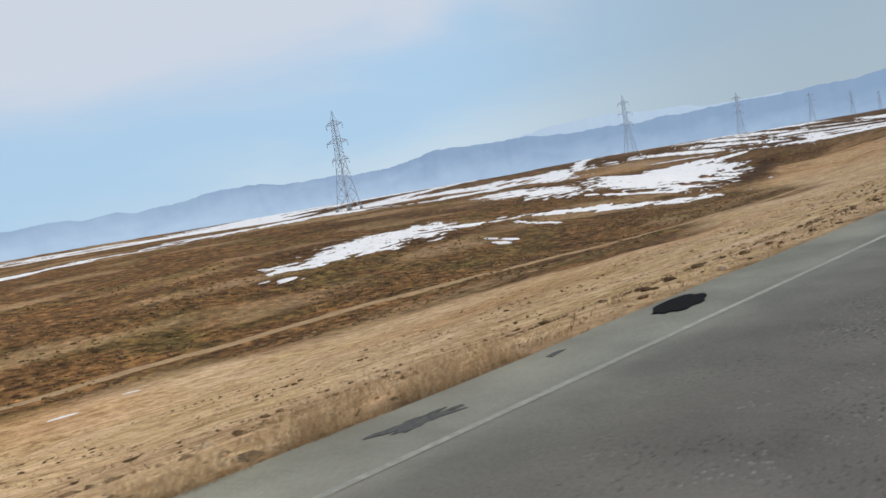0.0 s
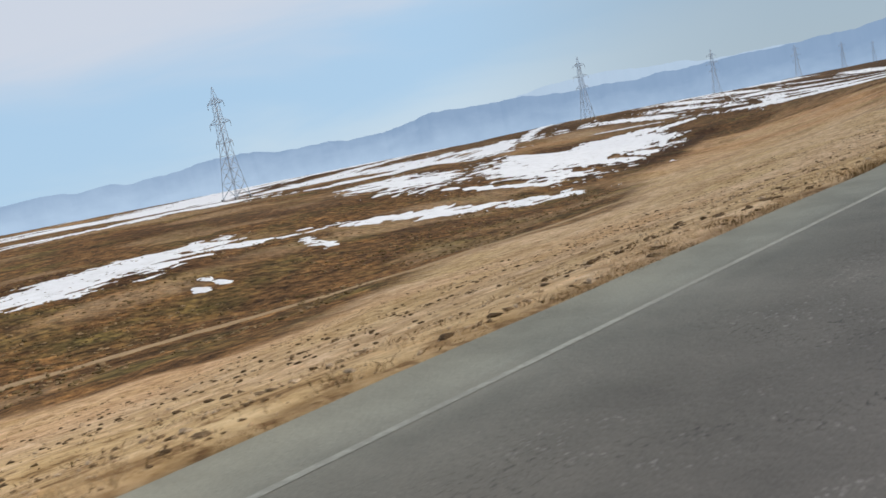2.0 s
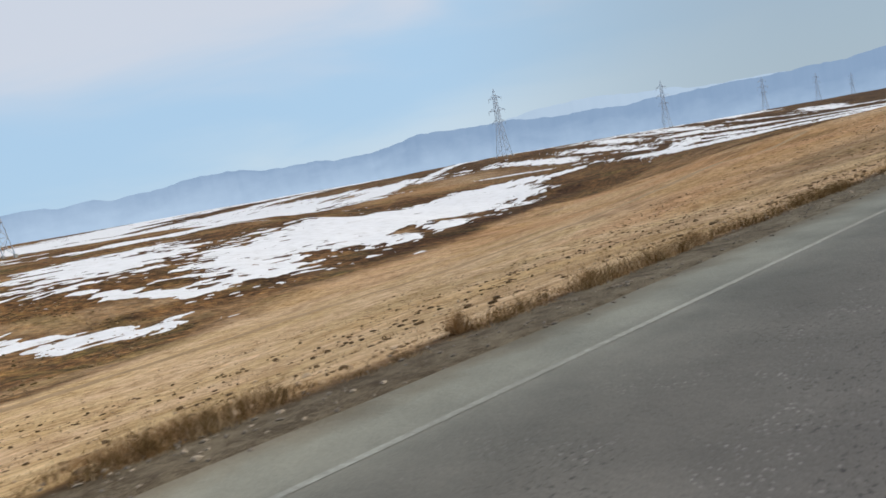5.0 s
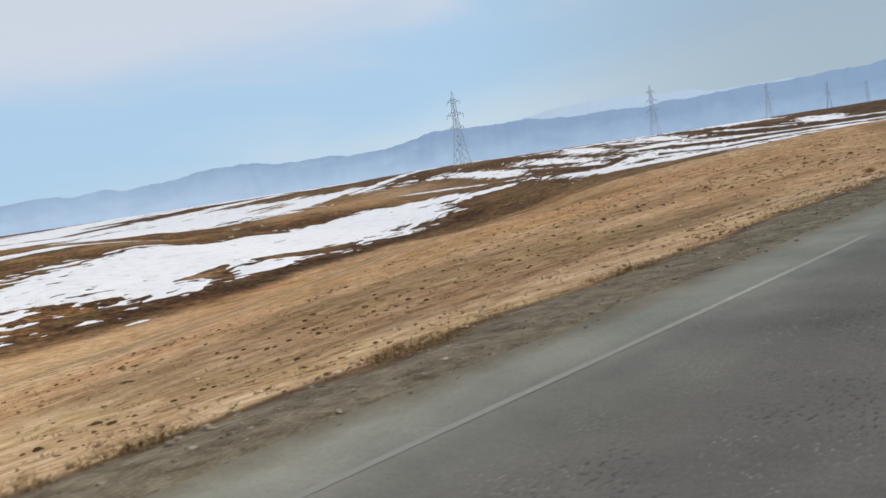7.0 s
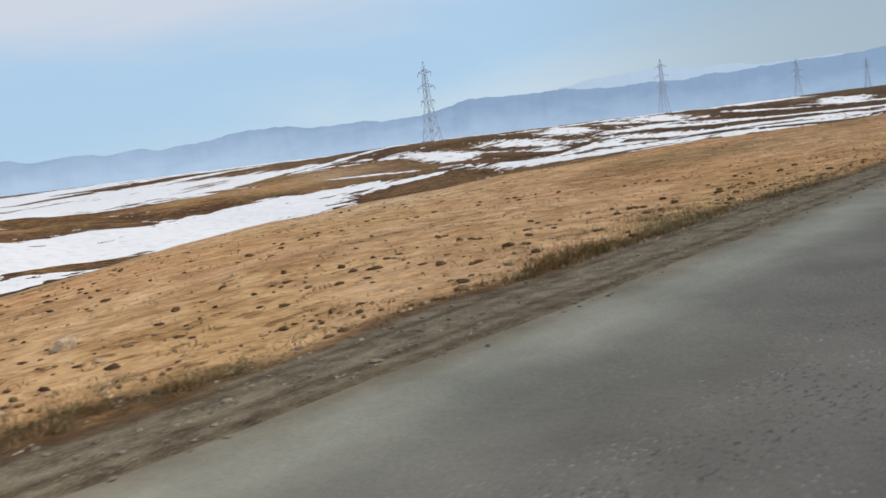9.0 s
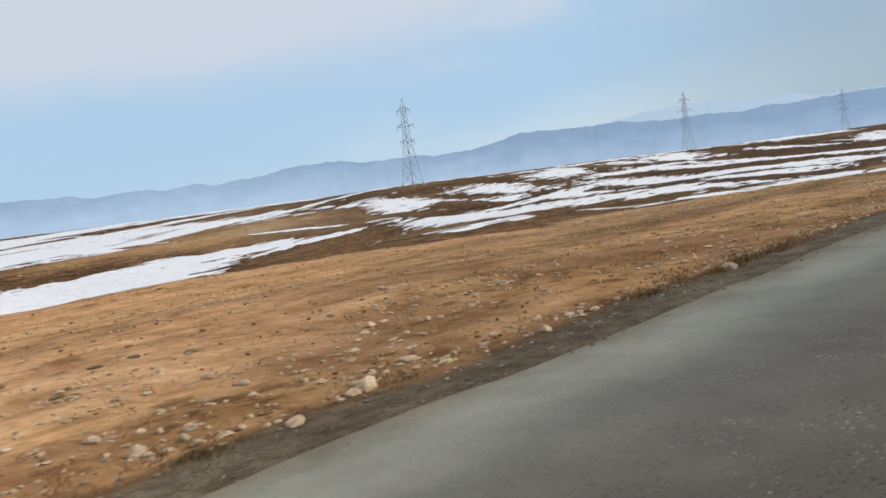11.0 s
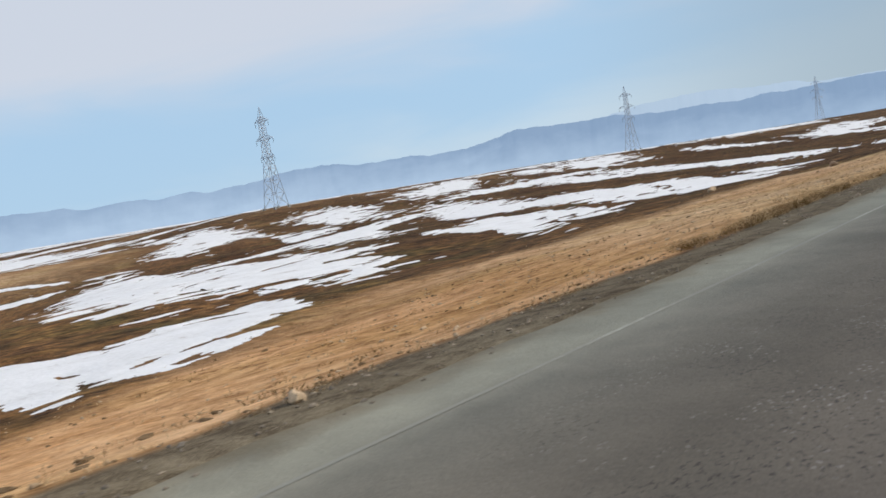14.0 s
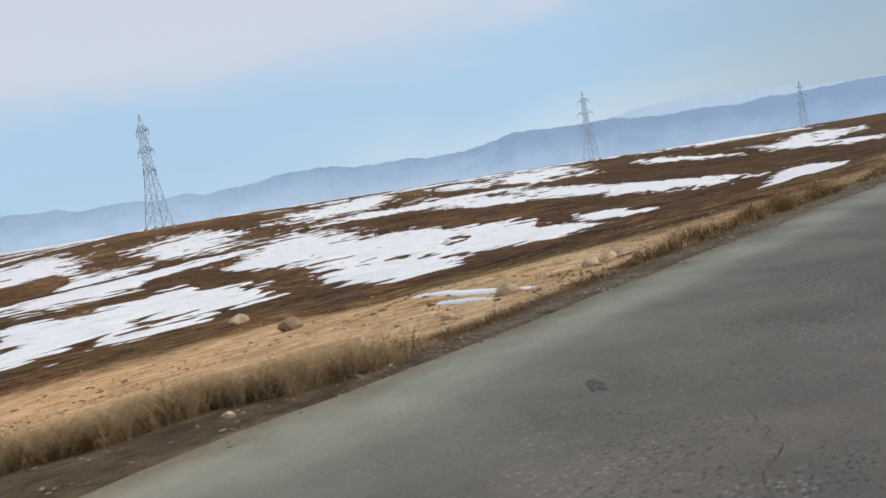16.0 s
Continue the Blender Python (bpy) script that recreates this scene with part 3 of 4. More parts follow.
def build_track():
    xs = np.arange(-50.0, 215.0, 1.0)
    middle = np.interp(xs, (-50, 18, 40, 73, 95, 125, 150, 180, 215), (66, 63.5, 63, 58.5, 53.5, 49, 50, 44, 38)) + 1.2 * fractal(xs, xs * 0, 12.0, 2, 81)
    across = np.linspace(-1.0, 1.0, 5)
    half = 1.0 + 0.5 * fractal(xs, xs * 0, 7.0, 2, 82)
    n = middle[:, None] + across[None, :] * half[:, None]
    x = np.repeat(xs[:, None], len(across), 1)
    z = ground_at(x, n) + 0.07
    z[:, 0] -= 0.15
    z[:, -1] -= 0.15
    me = mesh_of("dirt_track", np.stack([x, road_y(x) + n, z], -1).reshape(-1, 3), grid_faces(*n.shape)[:, ::-1], EARTH, True)
    tagged(new("dirt_track", me), "narrow pale dirt track along the foot of the slope", "dirt track", "", "structure")


build_road()
build_line(-60.0, 128.0, 0.075, PAINT)
build_line(127.0, 166.0, 0.075, FADED_PAINT)
build_line(262.0, 321.0, 0.055, FADED_PAINT)
build_line(320.0, 347.0, 0.06, LATE_PAINT)
build_track()

# ---- mountains ----
RIDGE_AZ = (-40, 0, 15, 18, 20, 22, 24, 27, 30, 34, 38, 41, 44, 46.5, 48, 49.5, 51, 53, 54.5, 57, 59, 61.5, 63.5, 66, 68.5, 70, 72.5, 74.5, 75.5, 77, 79, 81, 90, 120)
RIDGE_EL = (1.6, 2.1, 2.3, 2.5, 2.25, 2.1, 2.15, 2.1, 2.15, 2.1, 2.15, 2.4, 2.55, 2.62, 2.5, 2.17, 2.06, 2.0, 2.2, 2.17, 2.3, 2.35, 2.2, 2.02, 2.03, 1.95, 2.1, 2.05, 2.3, 2.25, 2.35, 2.4, 2.2, 1.9)
BACK_AZ = (-40, 15, 24, 27.5, 30, 32, 34.5, 37, 39, 41, 44, 47, 55, 120)
BACK_EL = (1.5, 1.8, 2.1, 2.25, 2.4, 2.6, 2.78, 2.92, 2.75, 2.6, 2.4, 2.1, 1.7, 1.6)


def build_range(name, radius, az_knots, el_knots, mat, seed, label):
    az = np.arange(-40.0, 120.0, 0.08)
    el = np.interp(az, az_knots, el_knots) + 0.20 * fractal(az, az * 0, 2.4, 3, seed) + 0.30 * fractal(az, az * 0, 1.1, 5, seed + 9)
    steps = np.linspace(0, 1, 7)
    wob = 1 + 0.02 * fractal(az[:, None] + steps[None, :] * 3, az[:, None] * 0 + steps[None, :] * 9, 1.7, 3, seed + 3)
    r = radius * (0.93 + 0.07 * steps[None, :]) * wob
    z = radius * np.tan(np.radians(el))[:, None] * steps[None, :] ** 0.9 - 30 * (1 - steps[None, :])
    a = np.radians(az)[:, None] + 0 * r
    verts = np.stack([175 + r * np.cos(a), r * np.sin(a), z], -1)
    me = mesh_of(name, verts.reshape(-1, 3), grid_faces(len(az), len(steps)), mat, True)
    tagged(new(name, me), label, "mountains", "", "structure")


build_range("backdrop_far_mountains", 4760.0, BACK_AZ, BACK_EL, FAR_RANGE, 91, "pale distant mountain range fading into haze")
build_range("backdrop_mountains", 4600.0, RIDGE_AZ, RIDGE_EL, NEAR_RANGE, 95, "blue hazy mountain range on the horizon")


# ---- snow ----
# bare raised ground between the drifts: x, distance from the road, half length, half width, turn
BARE = ((275, 199, 70, 6, 0), (342, 194, 36, 15, 0), (352, 93, 10, 2.6, 80), (430, 80, 8, 2.4, 57), (238, 118, 13, 2.6, 8), (214, 113, 6, 1.6, 25), (378, 146, 20, 5, 75), (384, 84, 30, 5.5, 79), (380, 126, 24, 3.2, 17), (375, 153, 9, 3, 80))
# drifts, in the same terms
DRIFTS_BACK = (
    (84, 101, 25, 6.0, 25), (104, 103, 8, 2.4, -13), (107, 90, 6, 1.6, 64), (134, 91, 18, 5.0, -37), (83, 76, 2.2, 0.9, 83), (86, 78, 3.4, 0.7, 87),
    (157, 102, 10, 2.4, -67), (171.6, 140, 26, 11, 48), (182.5, 116.5, 22, 10, 49), (206, 123, 22, 18, 50), (226, 130, 28, 22, 15),
    (254, 139, 29, 23, 16), (284, 150, 29, 21, 12), (308, 158, 25, 9.5, -24), (329, 145, 11, 4, -35), (224, 109.4, 9, 3.5, 15), (205, 104, 8, 3, 20),
)
DRIFTS_MIDDLE = (
    (376, 119, 44, 6, 10), (382, 184, 32, 12, 66), (331, 181, 43, 1.6, -66), (336, 95, 46, 7.5, 77), (340, 68, 30, 10, 76), (385, 124, 28, 10, 87), (383, 184, 33, 7.5, 88),
    (415, 168, 26, 11, 79), (362, 52.8, 8.5, 3.4, -89), (371, 55, 10, 3.6, -85), (368, 58, 30, 3.2, 50), (378, 118, 25, 8, 76), (412, 109, 32, 10, 62), (382, 43, 17, 5, 60),
    (400, 46.5, 20, 7, 49), (396, 90, 52, 7, 55), (402, 72, 34, 11, 60), (413, 44, 11, 4, 52), (476, 126, 36, 11, 69), (478, 93, 56, 10, 59), (424, 27.5, 42, 3.6, 22),
)
DRIFTS_NEAR = (
    (289, 53, 6.5, 3.6, 12), (295, 50, 3.2, 1.2, 20), (304, 60, 6, 1.0, 60), (299.9, 43.5, 4.5, 0.6, 88), (293.3, 21, 5.5, 0.5, 88), (297.4, 36.8, 2.0, 0.55, -25), (299.2, 19, 5.6, 0.75, 85), (299.7, 25.2, 1.8, 0.7, -86), (301.9, 30, 8, 1.0, -84),
    (307, 33, 6.4, 3.8, 86), (305.2, 24.7, 1.7, 0.55, -83), (308.2, 23.2, 2.3, 0.6, 80), (312, 28.9, 8, 1.2, 86), (318, 29.5, 7.6, 3.2, 55), (315.4, 28.5, 5, 2.4, -58),
    (324, 34, 6, 1.8, 70), (360.5, 11.2, 4.3, 0.26, 67), (358.8, 9.4, 1.4, 0.16, 71), (21.9, 52.8, 0.9, 0.25, 0), (16.8, 49.8, 0.9, 0.24, 0),
)
DRIFTS_FAR = (
    (262, 234, 28, 26, 50), (300, 300, 100, 40, 75), (325, 235, 34, 12, 25), (350, 247, 32, 9, 15), (60, 190, 40, 5, 10), (140, 205, 36, 7, 8), (212, 190, 36, 6, -5), (300, 245, 42, 7, -86), (352, 332, 98, 26, -84), (475, 187, 34, 12, 36), (476, 150, 40, 8, 3),
    (526, 188, 18, 12, 40), (572, 187, 42, 14, 29), (554, 180, 28, 20, 60), (604, 141, 28, 13, 61), (612, 97, 60, 11, 38), (690, 120, 80, 14, 14), (725, 128, 60, 15, 10),
)
DRIFTS_HORIZON = (
    (120, 330, 70, 14, 5), (300, 400, 160, 22, 0), (560, 260, 90, 16, 0), (700, 330, 160, 22, 8), (820, 210, 120, 24, 0), (1000, 300, 200, 30, 5),
    (620, 520, 300, 40, 0), (1300, 420, 350, 60, 8), (900, 800, 600, 90, 0), (380, 560, 260, 60, 30), (230, 450, 120, 40, 30), (600, 222, 110, 7, 2), (420, 262, 60, 5, 20),
)
DRIFTS = (*DRIFTS_BACK, *DRIFTS_MIDDLE, *DRIFTS_NEAR, *DRIFTS_FAR, *DRIFTS_HORIZON)


def inside(x, n, row):
    """1 at the middle of a drift, 0 on its outline."""
    bx, bn, half_long, half_wide, turn = row
    c, s = math.cos(radians(turn)), math.sin(radians(turn))
    u, v = ((x - bx) * c + (n - bn) * s) / half_long, (-(x - bx) * s + (n - bn) * c) / half_wide
    return 1 - np.sqrt(u * u + v * v)


def snow_cover(x, n, step):
    """How surely snow lies at a place: above 0 it does."""
    cover = np.full(x.shape, -9.0)
    for row in DRIFTS:
        reach = 1.6 * row[2] + 4
        if x.min() - reach < row[0] < x.max() + reach and n.min() - reach < row[1] < n.max() + reach:
            cover = np.maximum(cover, np.minimum(inside(x, n, row), 0.55))
    bare = 0.0
    for row in BARE:
        bare = bare + 1.5 * np.clip(inside(x, n, row) + 0.25, 0, 1)
    along, across = x + n * 0.1, n - x * 0.1
    far = np.clip((n - 12) / 60, 0.25, 1.0)
    ragged = far * (0.9 * fractal(along / 2.0, across, 9.0, 3, 107) + 1.5 * fractal(along / 3.0, across, max(2.6, step * 2.5), 4, 110))
    ragged = ragged + (0.5 + 1.1 * far) * fractal(along / 2.6, across, max(0.9, step * 2.2), 3, 113)
    specks = 1.9 * far * np.clip(fractal(along / 3.0, across, max(2.0, step * 3), 3, 119) * 4 - 0.7, 0, 1)
    calm = np.where(n > 80, np.interp(x, (192, 214, 325, 350), (1.0, 0.45, 0.45, 0.8)), 1.0)
    return cover - 0.06 - bare + calm * (ragged - specks)


def islands(keep):
    """Number the connected groups of cells, and count the cells of each."""
    label = np.full(keep.shape, -1, int)
    todo = set(zip(*(q.tolist() for q in np.nonzero(keep))))
    counts = []
    while todo:
        stack, cells = [todo.pop()], []
        while stack:
            i, j = stack.pop()
            cells.append((i, j))
            for near in ((i + 1, j), (i - 1, j), (i, j + 1), (i, j - 1)):
                if near in todo:
                    todo.remove(near)
                    stack.append(near)
        rows, cols = zip(*cells)
        label[list(rows), list(cols)] = len(counts)
        counts.append(len(cells))
    return label, np.array(counts, float)


def picked(places, faces):
    used, inverse = np.unique(faces, return_inverse=True)
    return places[used], inverse.reshape(faces.shape)


snow_scraps = []


def lay_snow(x0, x1, n0, n1, step, least):
    """Old snow on a stretch of the ground. Islands above the least area are patches of their own, the rest are scraps."""
    xs, ns = np.linspace(x0, x1, int((x1 - x0) / step / 1.2) + 2), np.linspace(n0, n1, int((n1 - n0) / step) + 2)
    gx, gn = np.meshgrid(xs, ns, indexing="ij")
    cover = snow_cover(gx, gn, step)
    thick = np.clip(step * 0.22, 0.03, 0.12)
    z = ground_at(gx, gn) + np.clip(cover * 5 * thick, -0.10, thick) + 0.012
    keep = np.maximum.reduce([cover[:-1, :-1], cover[1:, :-1], cover[:-1, 1:], cover[1:, 1:]]) > 0
    if not keep.any():
        return
    places = np.stack([gx, road_y(gx) + gn, z], -1).reshape(-1, 3)
    label, counts = islands(keep)
    areas = counts * (xs[1] - xs[0]) * (ns[1] - ns[0])
    for k in np.nonzero(areas > least)[0]:
        verts, faces = picked(places, grid_faces(*gx.shape, label == k))
        size = "large" if areas[k] > 400 else "small"
        me = mesh_of("snow_patch", verts, faces, SNOW, True)
        tagged(new("snow_patch", me), f"{size} ragged patch of old white snow on brown ground", "snow patch", "snow patches on the steppe")
    rest = (label >= 0) & (areas[label] <= least)
    if rest.any():
        snow_scraps.append(picked(places, grid_faces(*gx.shape, rest)))


build_ground()
lay_snow(284, 330, 6, 52, 0.16, 1.5)
lay_snow(353, 366, 6, 18, 0.07, 0.3)
lay_snow(12, 25, 48, 55, 0.06, 0.1)
lay_snow(40, 284, 60, 215, 0.45, 40)
lay_snow(284, 330, 52, 215, 0.45, 40)
lay_snow(330, 520, 18, 215, 0.42, 30)
lay_snow(0, 520, 215, 420, 1.2, 120)
lay_snow(520, 820, 40, 260, 1.1, 120)
lay_snow(520, 1700, 260, 900, 5.0, 900)
lay_snow(820, 1700, 100, 260, 4.0, 900)
lay_snow(0, 520, 420, 900, 5.0, 900)
ends = np.cumsum([0] + [len(q[0]) for q in snow_scraps])
scraps = mesh_of("snow_scraps", np.concatenate([q[0] for q in snow_scraps]), np.concatenate([q[1] + e for q, e in zip(snow_scraps, ends)]), SNOW, True)
tagged(new("snow_scraps", scraps), "small scraps of old snow between the larger patches", "snow", "", "stuff")


# ---- pylons ----
def body_half(z):
    return float(np.interp(z, (0, 9, 16.5, 28.5, 30.0), (2.9, 1.85, 1.1, 0.72, 0.62)))


def corner(k, z):
    h = body_half(z)
    return (h if k in (0, 3) else -h, h if k in (0, 1) else -h, z)


def build_pylon():
    tower = new("power_pylon")
    for k in range(4):
        bm = bmesh.new()
        for lo, hi in ((0.3, 9), (9, 16.5), (16.5, 28.5), (28.5, 30.0)):
            bar(bm, corner(k, lo), corner(k, hi), 0.09 if lo < 16 else 0.07)
        bar(bm, corner(k, 30.0), (0, 0, 33.3), 0.06)
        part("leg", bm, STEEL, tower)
        bm = bmesh.new()
        bmesh.ops.create_cube(bm, size=1, matrix=Matrix.Translation((*corner(k, 0)[:2], -0.1)) @ Matrix.Diagonal((0.8, 0.8, 1.1, 1)))
        bmesh.ops.bevel(bm, geom=bm.edges[:], offset=0.06, segments=1, affect="EDGES")
        part("footing", bm, CONCRETE, tower, "grey concrete footing")
    levels = (0.3, 4.8, 9.0, 12.9, 16.5, 18.6, 20.6, 22.4, 24.5, 26.5, 28.4, 30.0)
    for lo, hi in zip(levels, levels[1:]):
        bm = bmesh.new()
        for k in range(4):
            j = (k + 1) % 4
            r = 0.045 if lo < 16 else 0.038
            bar(bm, corner(k, lo), corner(j, hi), r)
            bar(bm, corner(j, lo), corner(k, hi), r)
            bar(bm, corner(k, hi), corner(j, hi), r)
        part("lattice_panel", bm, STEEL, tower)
    for z, reach in ((16.6, 3.7), (22.4, 4.6), (28.3, 3.6)):
        for side in (1, -1):
            bm = bmesh.new()
            h, top = body_half(z), body_half(z + 1.5)
            tip = (0, side * reach, z + 0.15)
            for e in (1, -1):
                bar(bm, (e * h, side * h, z), tip, 0.06)
                bar(bm, (e * top, side * top, z + 1.5), tip, 0.05)
                for f in (0.3, 0.62):
                    low = Vector((e * h, side * h, z)).lerp(Vector(tip), f)
                    up = Vector((e * top, side * top, z + 1.5)).lerp(Vector(tip), f)
                    bar(bm, low, up, 0.04)
                    bar(bm, (-low.x, low.y, low.z), low, 0.04)
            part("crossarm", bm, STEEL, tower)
            bm = bmesh.new()
            for d in range(8):
                bmesh.ops.create_cone(bm, cap_ends=True, segments=8, radius1=0.14, radius2=0.05, depth=0.13, matrix=Matrix.Translation((0, side * (reach - 0.1), z - 0.15 - 0.17 * d)))
            part("insulator", bm, GLASS, tower, "dark string of insulator discs")
    return tagged(tower, "grey steel lattice power pylon standing on brown steppe", "pylon", "line of power pylons")


def pylon_pose(x, y):
    n = y - float(road_y(x))
    return pose(x, y, float(ground_at(x, n)) + 0.25, 0, 0, 11.5)


first_pylon = build_pylon()
first_pylon.matrix_basis = pylon_pose(179.4, 228.9)
for place in ((432.5, 284.0), (659.0, 328.8), (945.0, 389.8), (1205.0, 443.0), (1465.0, 497.0)):
    copy_thing(first_pylon, pylon_pose(*place))


# ---- dry grass and stones ----
rng = np.random.default_rng(7)


def blades(name, x, n, height, width, lean, mat, label, category):
    """Bent blades of grass that stand at the given places."""
    count = len(x)
    base = np.stack([x, road_y(x) + n, ground_at(x, n) - 0.02], -1)
    turn = rng.uniform(0, 2 * np.pi, count)
    side = np.stack([np.cos(turn), np.sin(turn), 0 * turn], -1) * (width / 2)[:, None]
    tilt = rng.uniform(0, 2 * np.pi, count)
    out = np.stack([np.cos(tilt), np.sin(tilt), 0 * tilt], -1) * (height * lean * rng.uniform(0.2, 1.0, count))[:, None]
    up = np.array((0, 0, 1.0))
    mid = base + out * 0.35 + up * (height * 0.55)[:, None]
    tip = base + out + up * (height * rng.uniform(0.8, 1.0, count))[:, None]
    verts = np.stack([base - side, base + side, mid + side * 0.75, mid - side * 0.75, tip], 1).reshape(-1, 3)
    k = np.arange(count)[:, None, None] * 5
    faces = (k + np.array([[[0, 1, 2], [0, 2, 3], [3, 2, 4]]])).reshape(-1, 3)
    me = mesh_of(name, verts, faces, mat)
    tagged(new(name, me), label, category, "", "stuff")


def tufts(count, x0, x1, tall, spread, per_tuft, wide):
    """Places and heights of blades, gathered in uneven tufts along the verge, thinning out up the slope."""
    x = rng.uniform(x0, x1, count)
    away = np.abs(rng.normal(0, 1, count)) * spread(x) - 0.12
    n = paved_edge(x) + gravel_width(x) + away
    t = tall(x) * np.clip(0.7 + np.interp(x, (347, 350, 354, 355.5), (0, 2.6, 2.6, 0)) + 3.0 * fractal(x, n, 4.0, 3, 201) + 2.6 * fractal(x, n, 1.0, 2, 202), 0.03, 1.7)
    keep = rng.uniform(0, 0.8, count) < t
    x, n, t, away = x[keep], n[keep], t[keep], away[keep]
    t = np.clip(t, 0.2, 1.2) * np.exp(-np.maximum(away, 0) / 2.2) * rng.uniform(0.6, 1.1, len(x))
    x, n, t = (np.repeat(q, per_tuft) for q in (x, n, t))
    r = rng.normal(0, 0.07, (2, len(x)))
    return x + r[0], np.maximum(n + r[1], paved_edge(x) + 0.02), t * wide * rng.uniform(0.35, 1.0, len(x))


ZONE_X = (-12, -4, 4.6, 7, 18, 22, 35, 38, 44, 46, 49, 52, 62, 70, 78, 84, 104, 112, 126, 150, 156, 166, 184, 200, 215, 262, 285, 297, 312, 330, 344, 350, 353.8, 355, 362.5, 365, 376, 384, 430)
ZONE_H = (0.6, 0.6, 0.6, 0.25, 0.35, 1.1, 1.1, 0.45, 0.35, 0.42, 0.42, 0.3, 0.35, 0.4, 0.75, 1.0, 1.0, 0.6, 0.4, 0.4, 0.3, 0.25, 0.32, 0.3, 0.15, 0.15, 0.3, 0.45, 0.3, 0.4, 0.7, 1.2, 1.2, 0.4, 0.3, 1.1, 1.1, 0.6, 0.6)


def tall_zone(x):
    return np.interp(x, ZONE_X, ZONE_H)


def scrub_zone(x):
    return np.interp(x, (-10, 5, 20, 23, 35, 39, 60, 80, 120, 160, 175, 215, 245, 290, 330, 352, 430), (0.6, 0.2, 0.3, 1.0, 1.0, 0.3, 0.3, 1.3, 1.1, 0.5, 0.55, 0.55, 0.6, 0.5, 0.5, 1.2, 0.9)) * np.clip(1 + 2.5 * fractal(x, x * 0, 7.0, 3, 203), 0.15, 1.5)


def verge_spread(x):
    return np.interp(x, (0, 40, 70, 85, 110, 130, 200), (1.3, 1.2, 1.2, 1.5, 1.5, 1.2, 1.1))


thick = (tufts(15500, -10, 430, tall_zone, verge_spread, 26, 0.5), tufts(1100, 349.8, 355.5, tall_zone, lambda q: 0 * q + 0.7, 26, 0.46), tufts(1500, 84, 104, tall_zone, lambda q: 0 * q + 0.6, 26, 0.5))
x, n, h = (np.concatenate(q) for q in zip(*thick))
h = h * np.interp(x, (18, 23, 34, 38, 66, 80, 104, 112), (1.0, 1.5, 1.5, 1.0, 1.0, 1.35, 1.35, 0.9))
blades("dry_grass_verge", x, n, h, np.full(len(x), 0.0055), 1.15, STRAW, "tall straw-coloured dry grass along the road edge", "dry grass")
x, n, h = tufts(5600, 72, 122, lambda q: np.interp(q, (73, 79, 87, 95, 102, 112, 122), (0.15, 0.35, 0.95, 0.95, 0.55, 0.3, 0.2)), lambda q: verge_spread(q) * 0.45, 24, 0.52)
blades("russet_grass_verge", x, n, h, np.full(len(x), 0.0075), 0.95, RUSSET, "dense russet-brown withered grass beside the shoulder", "dry grass")
# Extra dark tufts near x 350 and 82 to 106 add painted shade.
thick = (tufts(7000, -10, 430, scrub_zone, lambda q: verge_spread(q) * 0.3, 24, 0.34), tufts(700, 349.5, 354.5, scrub_zone, lambda q: 0 * q + 0.45, 24, 0.22), tufts(900, 82, 106, scrub_zone, lambda q: 0 * q + 0.35, 24, 0.27))
x, n, h = (np.concatenate(q) for q in zip(*thick))
h = h * np.interp(x, (180, 186, 200, 206, 225, 245, 300, 340, 348, 351, 356, 359, 364, 378, 386), (0.9, 0.9, 0.9, 0.9, 1.0, 0.55, 0.6, 0.8, 0.9, 1.0, 1.0, 0.8, 1.7, 1.7, 1.0))
blades("brown_scrub_verge", x, n, h, np.full(len(x), 0.007), 1.2, SCRUB, "low brown withered scrub, darkened for the shade under the tall grass", "dry scrub")


x, n, h = tufts(2600, 160, 226, lambda q: np.interp(q, (160, 170, 182, 200, 215, 226), (0.2, 0.5, 0.9, 0.9, 0.6, 0.1)), lambda q: 0 * q + 1.3, 20, 0.21)
blades("grey_scrub_verge", x, n, h, np.full(len(x), 0.007), 1.2, GREY_SCRUB, "low grey-green scrub between the shoulder and the slope", "dry scrub")


def slope_places(count, x0, x1, n_far, power=2.2):
    x = rng.uniform(x0, x1, count)
    n = paved_edge(x) + gravel_width(x) + 0.3 + n_far * rng.uniform(0, 1, count) ** power
    keep = n < cover_edge(x) + 8 * rng.normal(0, 1, count)
    return x[keep], n[keep]


x, n = slope_places(16000, -8, 420, 34)
x, n = np.repeat(x, 4) + rng.normal(0, 0.05, 4 * len(x)), np.repeat(n, 4) + rng.normal(0, 0.05, 4 * len(n))
blades("short_dry_grass", x, n, rng.uniform(0.03, 0.11, len(x)), np.full(len(x), 0.012), 1.4, STRAW, "short dry grass stubble on the roadside slope", "dry grass")
x, n = slope_places(4200, -8, 420, 30)
x, n = np.repeat(x, 9) + rng.normal(0, 0.09, 9 * len(x)), np.repeat(n, 9) + rng.normal(0, 0.09, 9 * len(n))
blades("dark_tussocks", x, n, rng.uniform(0.03, 0.12, len(x)), np.full(len(x), 0.012), 1.6, SCRUB, "dark withered tussocks scattered over the slope", "dry scrub")


